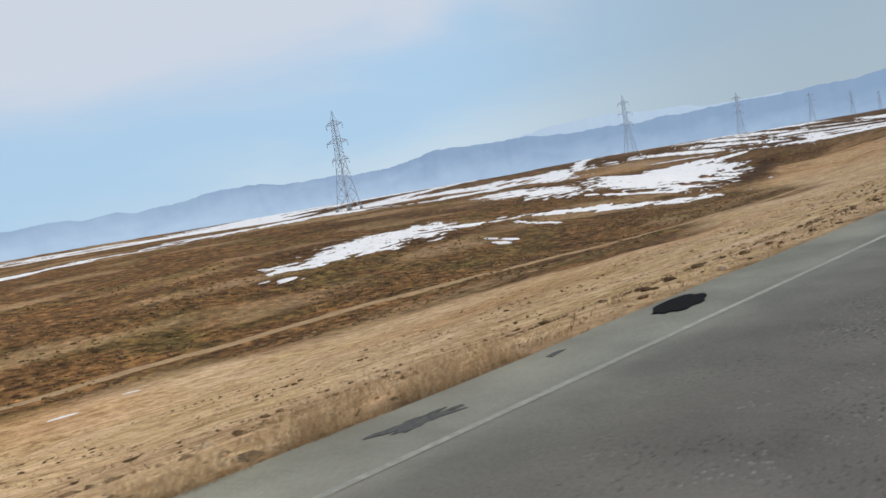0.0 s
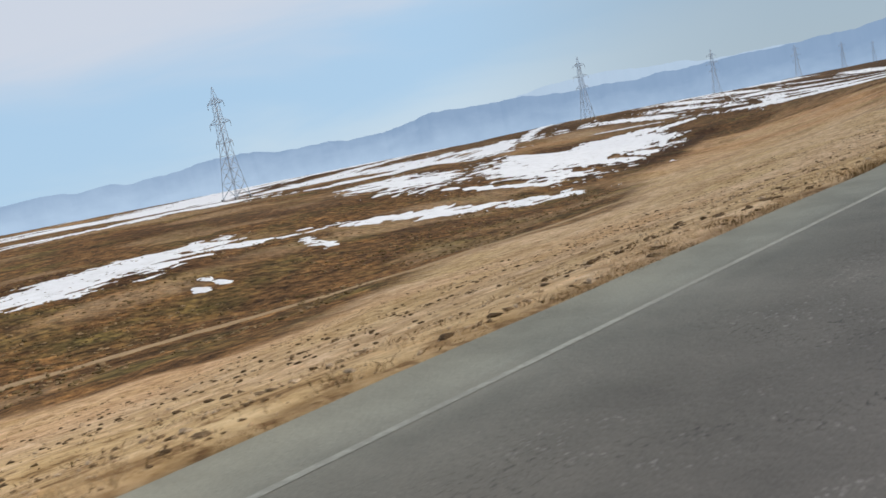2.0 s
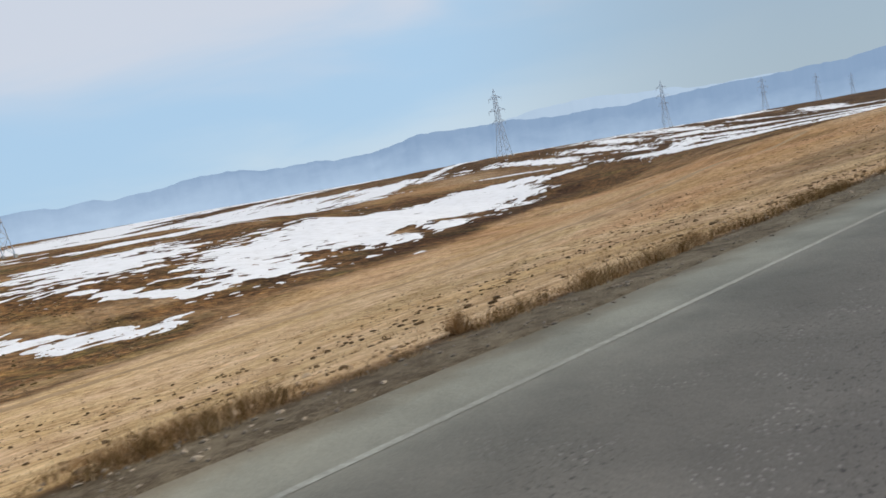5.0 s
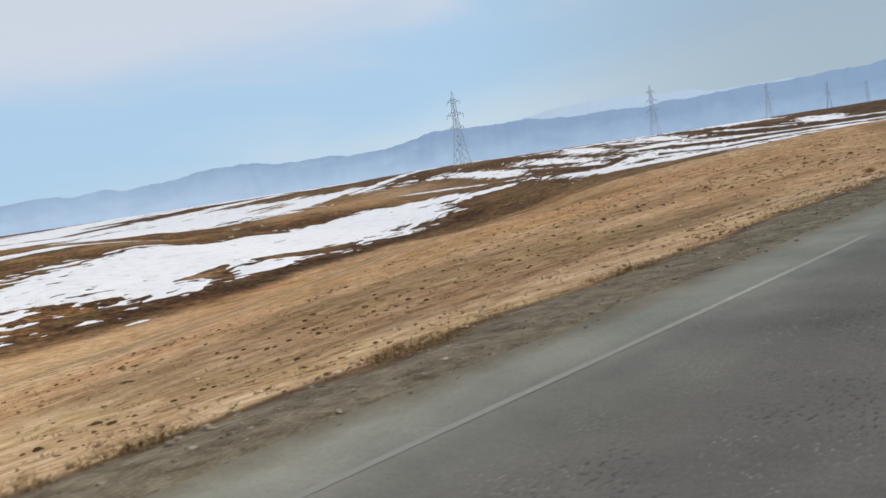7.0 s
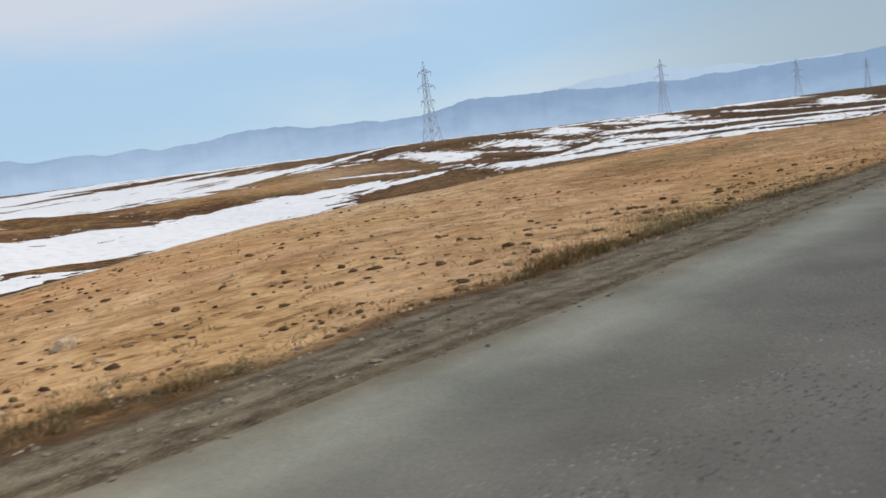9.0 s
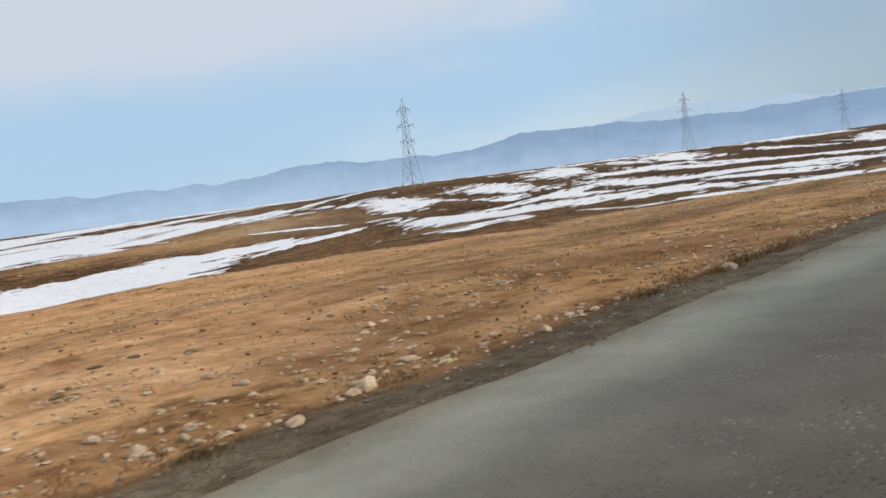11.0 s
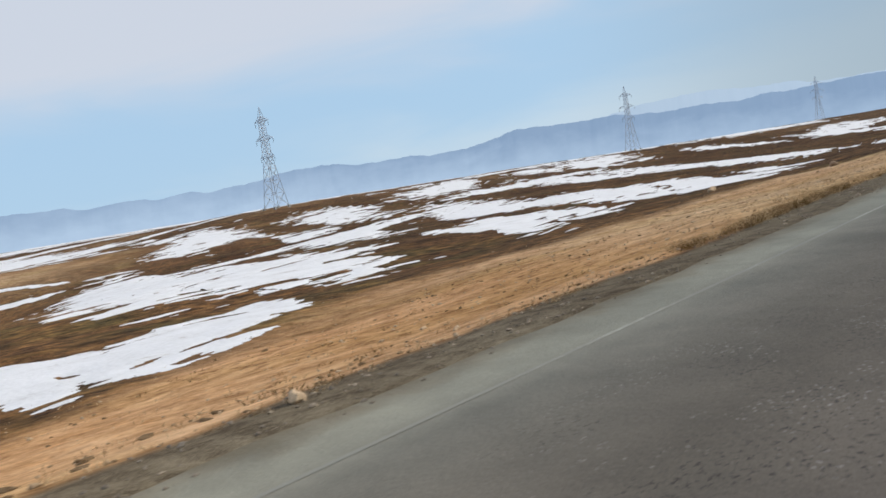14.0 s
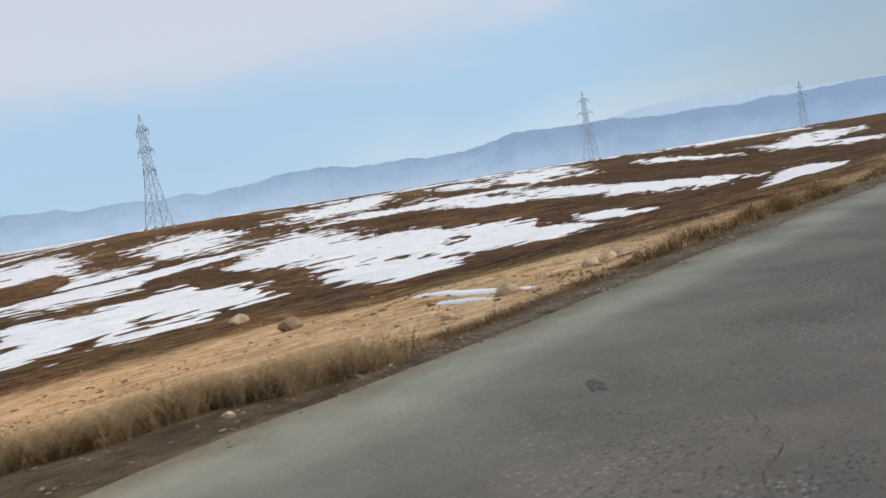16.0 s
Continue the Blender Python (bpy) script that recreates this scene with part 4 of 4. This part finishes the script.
golden = (1 + math.sqrt(5)) / 2
BALL = np.array([(p, q * golden, 0) for p in (-1, 1) for q in (-1, 1)] + [(0, p, q * golden) for p in (-1, 1) for q in (-1, 1)] + [(q * golden, 0, p) for p in (-1, 1) for q in (-1, 1)], float) / 1.902
BALL_FACES = np.array([f for f in itertools.combinations(range(12), 3) if all(np.linalg.norm(BALL[p] - BALL[q]) < 1.1 for p, q in itertools.combinations(f, 2))])
inward = np.einsum("ij,ij->i", np.cross(BALL[BALL_FACES[:, 1]] - BALL[BALL_FACES[:, 0]], BALL[BALL_FACES[:, 2]] - BALL[BALL_FACES[:, 0]]), BALL[BALL_FACES].mean(1)) < 0
BALL_FACES[inward] = BALL_FACES[inward][:, ::-1]


def pebbles(name, x, n, size, mat, label, category, flat=1.0):
    """Many uneven stones as one mesh."""
    count = len(x)
    shape = BALL[None] * rng.uniform(0.6, 1.3, (count, 12, 1)) * rng.uniform(0.6, 1.4, (count, 1, 3)) * np.array((1.0, 1.0, 0.55)) * size[:, None, None]
    a = rng.uniform(0, 6.3, count)
    c, s = np.cos(a)[:, None], np.sin(a)[:, None]
    shape = np.stack([shape[..., 0] * c - shape[..., 1] * s, shape[..., 0] * s + shape[..., 1] * c, shape[..., 2] * flat], -1)
    at = np.stack([x, road_y(x) + n, np.where(n < paved_edge(x), 0.0, ground_at(x, n)) + size * 0.25 * flat], -1)
    me = mesh_of(name, (shape + at[:, None]).reshape(-1, 3), (np.arange(count)[:, None, None] * 12 + BALL_FACES[None]).reshape(-1, 3), mat)
    tagged(new(name, me), label, category, "", "stuff")


x, n = slope_places(17000, -8, 420, 30, 1.6)
keep = fractal(x, n, 3.0, 3, 215) > -0.08
x, n = x[keep], n[keep]
pebbles("earth_crumbs", x, n, rng.uniform(0.012, 0.05, len(x)) * rng.uniform(0.6, 1.0, len(x)), TAN_EARTH, "tan crumbs of dry earth covering the slope", "crumbs")
x, n = slope_places(14000, -8, 420, 36)
keep = fractal(x, n, 2.2, 3, 216) > 0.0
x, n = x[keep], n[keep]
pebbles("earth_clods", x, n, rng.uniform(0.010, 0.042, len(x)), CLOD, "dark clods of earth strewn over the slope", "clods")
x, n = slope_places(4800, -8, 222, 30, 1.3)
keep = fractal(x / 2, n, 4.0, 3, 220) > 0.02
x, n = x[keep], n[keep]
pebbles("turf_clods", x, n, rng.uniform(0.035, 0.10, len(x)), plain("dark_turf_clod", (0.105, 0.066, 0.034), 0.95, 0, 0.5, 4.0), "dark lumps of dead turf dotted over the slope", "clods", 0.75)
x, n = slope_places(9000, 235, 306, 17, 1.7)
keep = fractal(x, n, 2.5, 3, 211) > -0.01
x, n = x[keep], n[keep]
pebbles("pale_stones", x, n, rng.uniform(0.02, 0.06, len(x)) * rng.uniform(0.5, 1.0, len(x)), STONE, "pale broken stones strewn over the slope", "stones")
x = rng.uniform(238, 292, 2600)
n = paved_edge(x) + gravel_width(x) + 0.1 + 5.0 * rng.uniform(0, 1, len(x)) ** 1.5
keep = fractal(x, n, 2.2, 3, 214) > 0.05
x, n = x[keep], n[keep]
pebbles("rubble", x, n, rng.uniform(0.02, 0.075, len(x)) * rng.uniform(0.5, 1.0, len(x)), STONE, "pale broken rubble gathered along the foot of the slope", "rubble")
x, n = slope_places(6000, -8, 420, 25, 1.8)
pebbles("scattered_stones", x, n, rng.uniform(0.012, 0.07, len(x)) * rng.uniform(0.4, 1.0, len(x)), STONE, "small pale stones scattered over the slope", "stones")
x, n = slope_places(9000, -8, 420, 30, 1.5)
keep = fractal(x, n, 3.5, 3, 217) > np.interp(x, (0, 60, 75, 150, 160, 190, 240, 420), (0.02, 0.02, 0.06, 0.06, -0.02, 0.0, 0.1, 0.08))
x, n = x[keep], n[keep]
pebbles("dark_hummocks", x, n, rng.uniform(0.025, 0.11, len(x)) * rng.uniform(0.6, 1.0, len(x)), plain("dark_hummock", (0.19, 0.125, 0.068), 0.95, 0, 0.5, 5.0), "low dark hummocks of dead turf on the slope", "hummocks", 0.6)
x = rng.uniform(76, 420, 7000)
n = paved_edge(x) + gravel_width(x) * rng.uniform(0.1, 1.5, len(x))
keep = fractal(x, n, 1.8, 3, 218) > np.interp(x, (346, 350, 354, 356), (-0.02, 0.14, 0.14, -0.02))
x, n = x[keep], n[keep]
pebbles("shoulder_stones", x, n, rng.uniform(0.012, 0.045, len(x)) * rng.uniform(0.5, 1.0, len(x)), plain("dull_stone", (0.33, 0.27, 0.2), 0.9, 0, 0.5, 4.0), "loose dull stones on the road shoulder", "stones")
x = rng.uniform(-10, 150, 9000)
n = 50 + 65 * rng.uniform(0, 1, 9000) ** 1.2
keep = (fractal(x, n, 7.0, 3, 219) > -0.05) & (n > cover_edge(x) + 3)
x, n = x[keep], n[keep]
dark = rng.uniform(0, 1, len(x)) < 0.55
pebbles("dark_tussock_field", x[dark], n[dark], rng.uniform(0.08, 0.26, dark.sum()), plain("dark_turf", (0.155, 0.104, 0.048), 0.95, 0, 0.5, 0.8), "dark tussocks of dead turf over the brown steppe", "tussocks", 0.8)
pebbles("straw_tussock_field", x[~dark], n[~dark], rng.uniform(0.08, 0.24, (~dark).sum()), plain("straw_turf", (0.27, 0.18, 0.095), 0.95, 0, 0.4, 0.8), "straw-coloured tussocks over the brown steppe", "tussocks", 0.8)
x = rng.uniform(76, 420, 5500)
n = paved_edge(x) + gravel_width(x) * rng.uniform(-0.15, 1.25, len(x))
pebbles("shoulder_gravel", x, n, rng.uniform(0.008, 0.03, len(x)), plain("grey_gravel", (0.22, 0.185, 0.145), 0.9, 0, 0.5, 9.0), "loose grey gravel on the road shoulder", "gravel")


def shrub_mesh(seed, count):
    """A low withered bush of many thin twigs."""
    r = np.random.default_rng(seed)
    turn, out = r.uniform(0, 6.3, count), r.uniform(0.1, 1.0, count)
    tip = np.stack([np.cos(turn) * out, np.sin(turn) * out, (1.05 - 0.6 * out**2) * r.uniform(0.35, 1.0, count)], -1)
    foot = tip * np.array((0.25, 0.25, 0.0)) + np.array((0, 0, -0.08))
    middle = foot * 0.4 + tip * 0.6 + r.normal(0, 0.08, (count, 3))
    side = np.stack([-np.sin(turn), np.cos(turn), 0 * turn], -1) * 0.011
    verts = np.stack([foot - side, foot + side, middle + side, middle - side, tip], 1).reshape(-1, 3)
    faces = (np.arange(count)[:, None, None] * 5 + np.array([[[0, 1, 2], [0, 2, 3], [3, 2, 4]]])).reshape(-1, 3)
    return mesh_of("shrub", verts, faces, RUSSET)


SHRUB_MESHES = [shrub_mesh(k, 260) for k in (1, 2, 3)]


def shrub(k, x, n, size, tall):
    ob = new("shrub", SHRUB_MESHES[k % 3])
    ob.matrix_basis = Matrix.Translation(spot(x, n)) @ pose(0, 0, 0, 0, 0, 77 * k) @ Matrix.Diagonal((size * 0.68, size * 0.6, tall * 0.75, 1))
    return tagged(ob, "low brown withered shrub on the roadside slope", "shrub", "withered shrubs")


def tumbleweed(x, n, half_wide, tall):
    """A round tangle of short dead twigs."""
    r = np.random.default_rng(61)
    count = 900
    way = r.normal(0, 1, (count, 3))
    way[:, 2] = np.abs(way[:, 2])
    way /= np.linalg.norm(way, axis=1)[:, None]
    middle = way * r.uniform(0.25, 0.9, count)[:, None] ** 0.5
    aim = r.normal(0, 1, (count, 3))
    aim /= np.linalg.norm(aim, axis=1)[:, None]
    side = np.cross(aim, way) * 0.02
    verts = np.stack([middle - aim * 0.22 - side, middle - aim * 0.22 + side, middle + aim * 0.22], 1).reshape(-1, 3) * np.array((half_wide, half_wide, tall))
    ob = new("tumbleweed", mesh_of("tumbleweed", verts, np.arange(count * 3).reshape(-1, 3), SCRUB))
    ob.matrix_basis = Matrix.Translation(spot(x, n, -0.01))
    return tagged(ob, "round brown tumbleweed of dead twigs beside the shoulder", "tumbleweed")


def rock(x, n, size, flat, seed, name="rock", mat=STONE, label="pale rough stone lying in dry roadside grass", category="rock", group="stones beside the road"):
    """One uneven stone with broken faces."""
    r = random.Random(seed)
    bm = bmesh.new()
    bmesh.ops.create_icosphere(bm, subdivisions=2, radius=1.0)
    cuts = [Vector((r.uniform(-1, 1), r.uniform(-1, 1), r.uniform(-0.6, 1))).normalized() for _ in range(9)]
    for v in bm.verts:
        for c in cuts:
            over = v.co.dot(c) - 0.72
            if over > 0:
                v.co -= c * over
        v.co *= 1 + 0.10 * r.uniform(-1, 1)
        v.co = Vector((v.co.x * 1.15, v.co.y * 0.85, v.co.z * flat))
    me = bpy.data.meshes.new(name)
    bm.to_mesh(me)
    bm.free()
    me.materials.append(mat)
    ob = new(name, me)
    height = max(float(ground_at(x, n)), 0.0 if n < float(paved_edge(x)) else -99.0)
    ob.matrix_basis = Matrix.Translation((x, float(road_y(x)) + n, height + size * flat * 0.38)) @ pose(0, 0, 0, r.uniform(-8, 8), r.uniform(-8, 8), r.uniform(0, 360)) @ Matrix.Scale(size, 4)
    return tagged(ob, label, category, group)


ROCKS = (
    (74.6, 5.5, 0.17, 0.7), (74.95, 5.35, 0.15, 0.6), (79.2, 5.75, 0.17, 0.7), (83.3, 6.0, 0.07, 0.8), (87.6, 5.9, 0.12, 0.5),
    (245.8, 5.6, 0.27, 0.6), (243.9, 5.95, 0.18, 0.7), (243.8, 6.8, 0.16, 0.6), (244.9, 5.3, 0.22, 0.35), (244.4, 6.2, 0.15, 0.6), (248.3, 10.3, 0.15, 0.6), (251.8, 5.3, 0.22, 0.7),
    (267.2, 5.0, 0.33, 0.35), (268.6, 5.7, 0.12, 0.6), (267.2, 5.6, 0.12, 0.7), (266.9, 5.4, 0.10, 0.7), (265.5, 4.95, 0.17, 0.6), (264.9, 5.8, 0.2, 0.5), (269.5, 5.3, 0.16, 0.6),
    (277.1, 5.7, 0.22, 0.4), (280.8, 10.3, 0.2, 0.4), (276.4, 5.95, 0.16, 0.5), (282.1, 5.95, 0.14, 0.6), (287.4, 7.3, 0.2, 0.6),
    (302.7, 5.3, 0.16, 0.8),
)
ROCKS_AHEAD = (
    (298.9, 5.5, 0.16, 0.7), (298.6, 5.4, 0.16, 0.6), (298.4, 5.1, 0.09, 0.6), (300.0, 5.3, 0.12, 0.6), (310.5, 6.1, 0.17, 0.85), (313.0, 6.6, 0.07, 0.7),
    (333.3, 6.1, 0.17, 0.7), (335.8, 6.0, 0.2, 0.6), (338.5, 6.7, 0.16, 0.6), (353.0, 6.35, 0.09, 0.7), (351.8, 7.9, 0.15, 0.6), (355.3, 7.6, 0.26, 0.9), (356.8, 7.5, 0.18, 0.7),
    (358.7, 8.1, 0.36, 0.6), (361.7, 8.6, 0.34, 0.6), (362.2, 8.55, 0.38, 0.55), (362.7, 8.5, 0.34, 0.5), (202.4, 6.5, 0.09, 0.6), (213.2, 12.8, 0.18, 0.5), (128.2, 5.9, 0.10, 0.8),
)
for k, row in enumerate((*ROCKS, *ROCKS_AHEAD)):
    rock(row[0], row[1], row[2] * (0.48 if 240 < row[0] < 290 else 0.62), row[3], 300 + k)
rock(201.8, 11.8, 0.2, 0.75, 401, label="large pale stone with a dark shaded side on dry grass")
rock(359.9, 18.1, 0.36, 0.75, 402, "boulder", BOULDER, label="large brown weathered boulder half sunk in the slope", category="boulder", group="boulders on the slope")
rock(363.3, 29.2, 0.40, 0.75, 403, "boulder", label="grey boulder at the foot of the slope", category="boulder", group="boulders on the slope")
SHRUBS = (
    (196.4, 15.3, 0.5, 0.22), (198.4, 14.6, 0.45, 0.2), (180.7, 8.6, 0.5, 0.25), (197.3, 16.5, 0.55, 0.25), (35.2, 6.0, 0.45, 0.5), (34.5, 5.7, 0.4, 0.4), 
    (77.0, 6.0, 0.45, 0.4), (74.3, 5.9, 0.4, 0.35), (116.5, 6.4, 0.5, 0.4), (121.3, 6.3, 0.5, 0.35), (119.0, 6.5, 0.4, 0.3), (286.9, 6.1, 0.3, 0.2), (292.6, 6.7, 0.36, 0.3),
    (322.8, 6.6, 0.35, 0.28), (187.0, 7.6, 0.4, 0.22), (189.5, 7.2, 0.35, 0.2), (366.0, 7.2, 0.6, 0.4), (368.5, 7.6, 0.6, 0.45), (372.0, 7.8, 0.6, 0.4),
)
for k, row in enumerate(SHRUBS):
    shrub(k, *row)
tumbleweed(277.4, 6.25, 0.20, 0.23)
for k, (lx, ln, size) in enumerate(((28.3, 5.15, 0.06), (29.35, 5.25, 0.09), (34.3, 5.15, 0.12), (33.4, 5.2, 0.09), (24.3, 5.1, 0.06), (91.5, 6.0, 0.09), (90.8, 6.1, 0.08), (93.5, 5.9, 0.06), (84.6, 6.0, 0.06))):
    rock(lx, ln, size * 0.6, 0.5, 500 + k, "litter", PAPER, "crumpled whitish scrap of litter at the road edge", "litter", "litter along the road")


# ---- repairs and cracks in the asphalt ----
def road_patch(name, x, n, half_x, half_n, turn, mat, thick, label, seed, sides=13, rough=0.14):
    """A flat uneven slab of other asphalt on the road."""
    r = random.Random(seed)
    bm = bmesh.new()
    ring = []
    for k in range(sides):
        a = 2 * math.pi * k / sides
        m = 1 + rough * r.uniform(-1, 1)
        squash = 1 / max(abs(math.cos(a)), abs(math.sin(a))) ** 0.45
        ring.append(bm.verts.new((half_x * math.cos(a) * m * squash, half_n * math.sin(a) * m * squash, 0)))
    face = bm.faces.new(ring)
    lifted = bmesh.ops.extrude_face_region(bm, geom=[face])
    for v in (e for e in lifted["geom"] if isinstance(e, bmesh.types.BMVert)):
        v.co = Vector((v.co.x * 0.97, v.co.y * 0.95, thick))
    bmesh.ops.recalc_face_normals(bm, faces=bm.faces[:])
    me = bpy.data.meshes.new(name)
    bm.to_mesh(me)
    bm.free()
    me.materials.append(mat)
    ob = new(name, me)
    ob.matrix_basis = pose(x, float(road_y(x)) + n, 0.002, 0, 0, math.degrees(road_heading(x)) + turn)
    return tagged(ob, label, "road patch", "road repairs")


def crack(x, n, length, turn, seed, width=0.018):
    """A dark, branching sealed crack."""
    r = random.Random(seed)
    count = max(6, int(length / 0.12))
    side, verts = 0.0, []
    for k in range(count + 1):
        side += r.uniform(-0.05, 0.05)
        w = (0.15 if r.random() < 0.3 else 1.0) * width * r.uniform(0.4, 1.3) * (0.3 + 0.7 * math.sin(math.pi * (k + 0.5) / (count + 1)))
        jag = side + r.uniform(-0.035, 0.035)
        verts += [(length * k / count - length / 2, jag - w, 0), (length * k / count - length / 2, jag + w, 0)]
    me = mesh_of("crack", np.array(verts), grid_faces(count + 1, 2), CRACK)
    ob = new("crack", me)
    ob.matrix_basis = pose(x, float(road_y(x)) + n, 0.003, 0, 0, math.degrees(road_heading(x)) + turn)
    return tagged(ob, "thin dark jagged crack across worn grey asphalt", "crack", "cracks in the road", "structure")


road_patch("road_patch", 7.55, 4.68, 0.46, 0.21, 8, BITUMEN, 0.012, "black fresh bitumen patch at the pale road margin", 1, 23, 0.12)
road_patch("road_patch", 3.78, 4.52, 0.31, 0.10, -6, OLD_PATCH, 0.006, "dark crumbling old patch in the pale road margin", 2, 37, 0.42)
road_patch("road_patch", 5.6, 4.74, 0.13, 0.035, 10, OLD_PATCH, 0.005, "thin dark sliver of patching on the road margin", 3, 11, 0.3)
road_patch("road_patch", 71.0, 2.95, 0.16, 0.09, 20, OLD_PATCH, 0.004, "small dark stain on worn grey asphalt", 4, 13, 0.35)
road_patch("road_patch", 354.7, 3.35, 0.16, 0.05, 40, OLD_PATCH, 0.004, "small dark stain on worn grey asphalt", 5, 13, 0.35)
road_patch("road_patch", 173.7, 4.5, 0.14, 0.05, 5, OLD_PATCH, 0.004, "small dark stain on worn grey asphalt", 6, 13, 0.35)
crack(321.6, 3.4, 3.2, 84, 11, 0.008)
crack(354.1, 1.9, 1.6, 30, 12, 0.004)
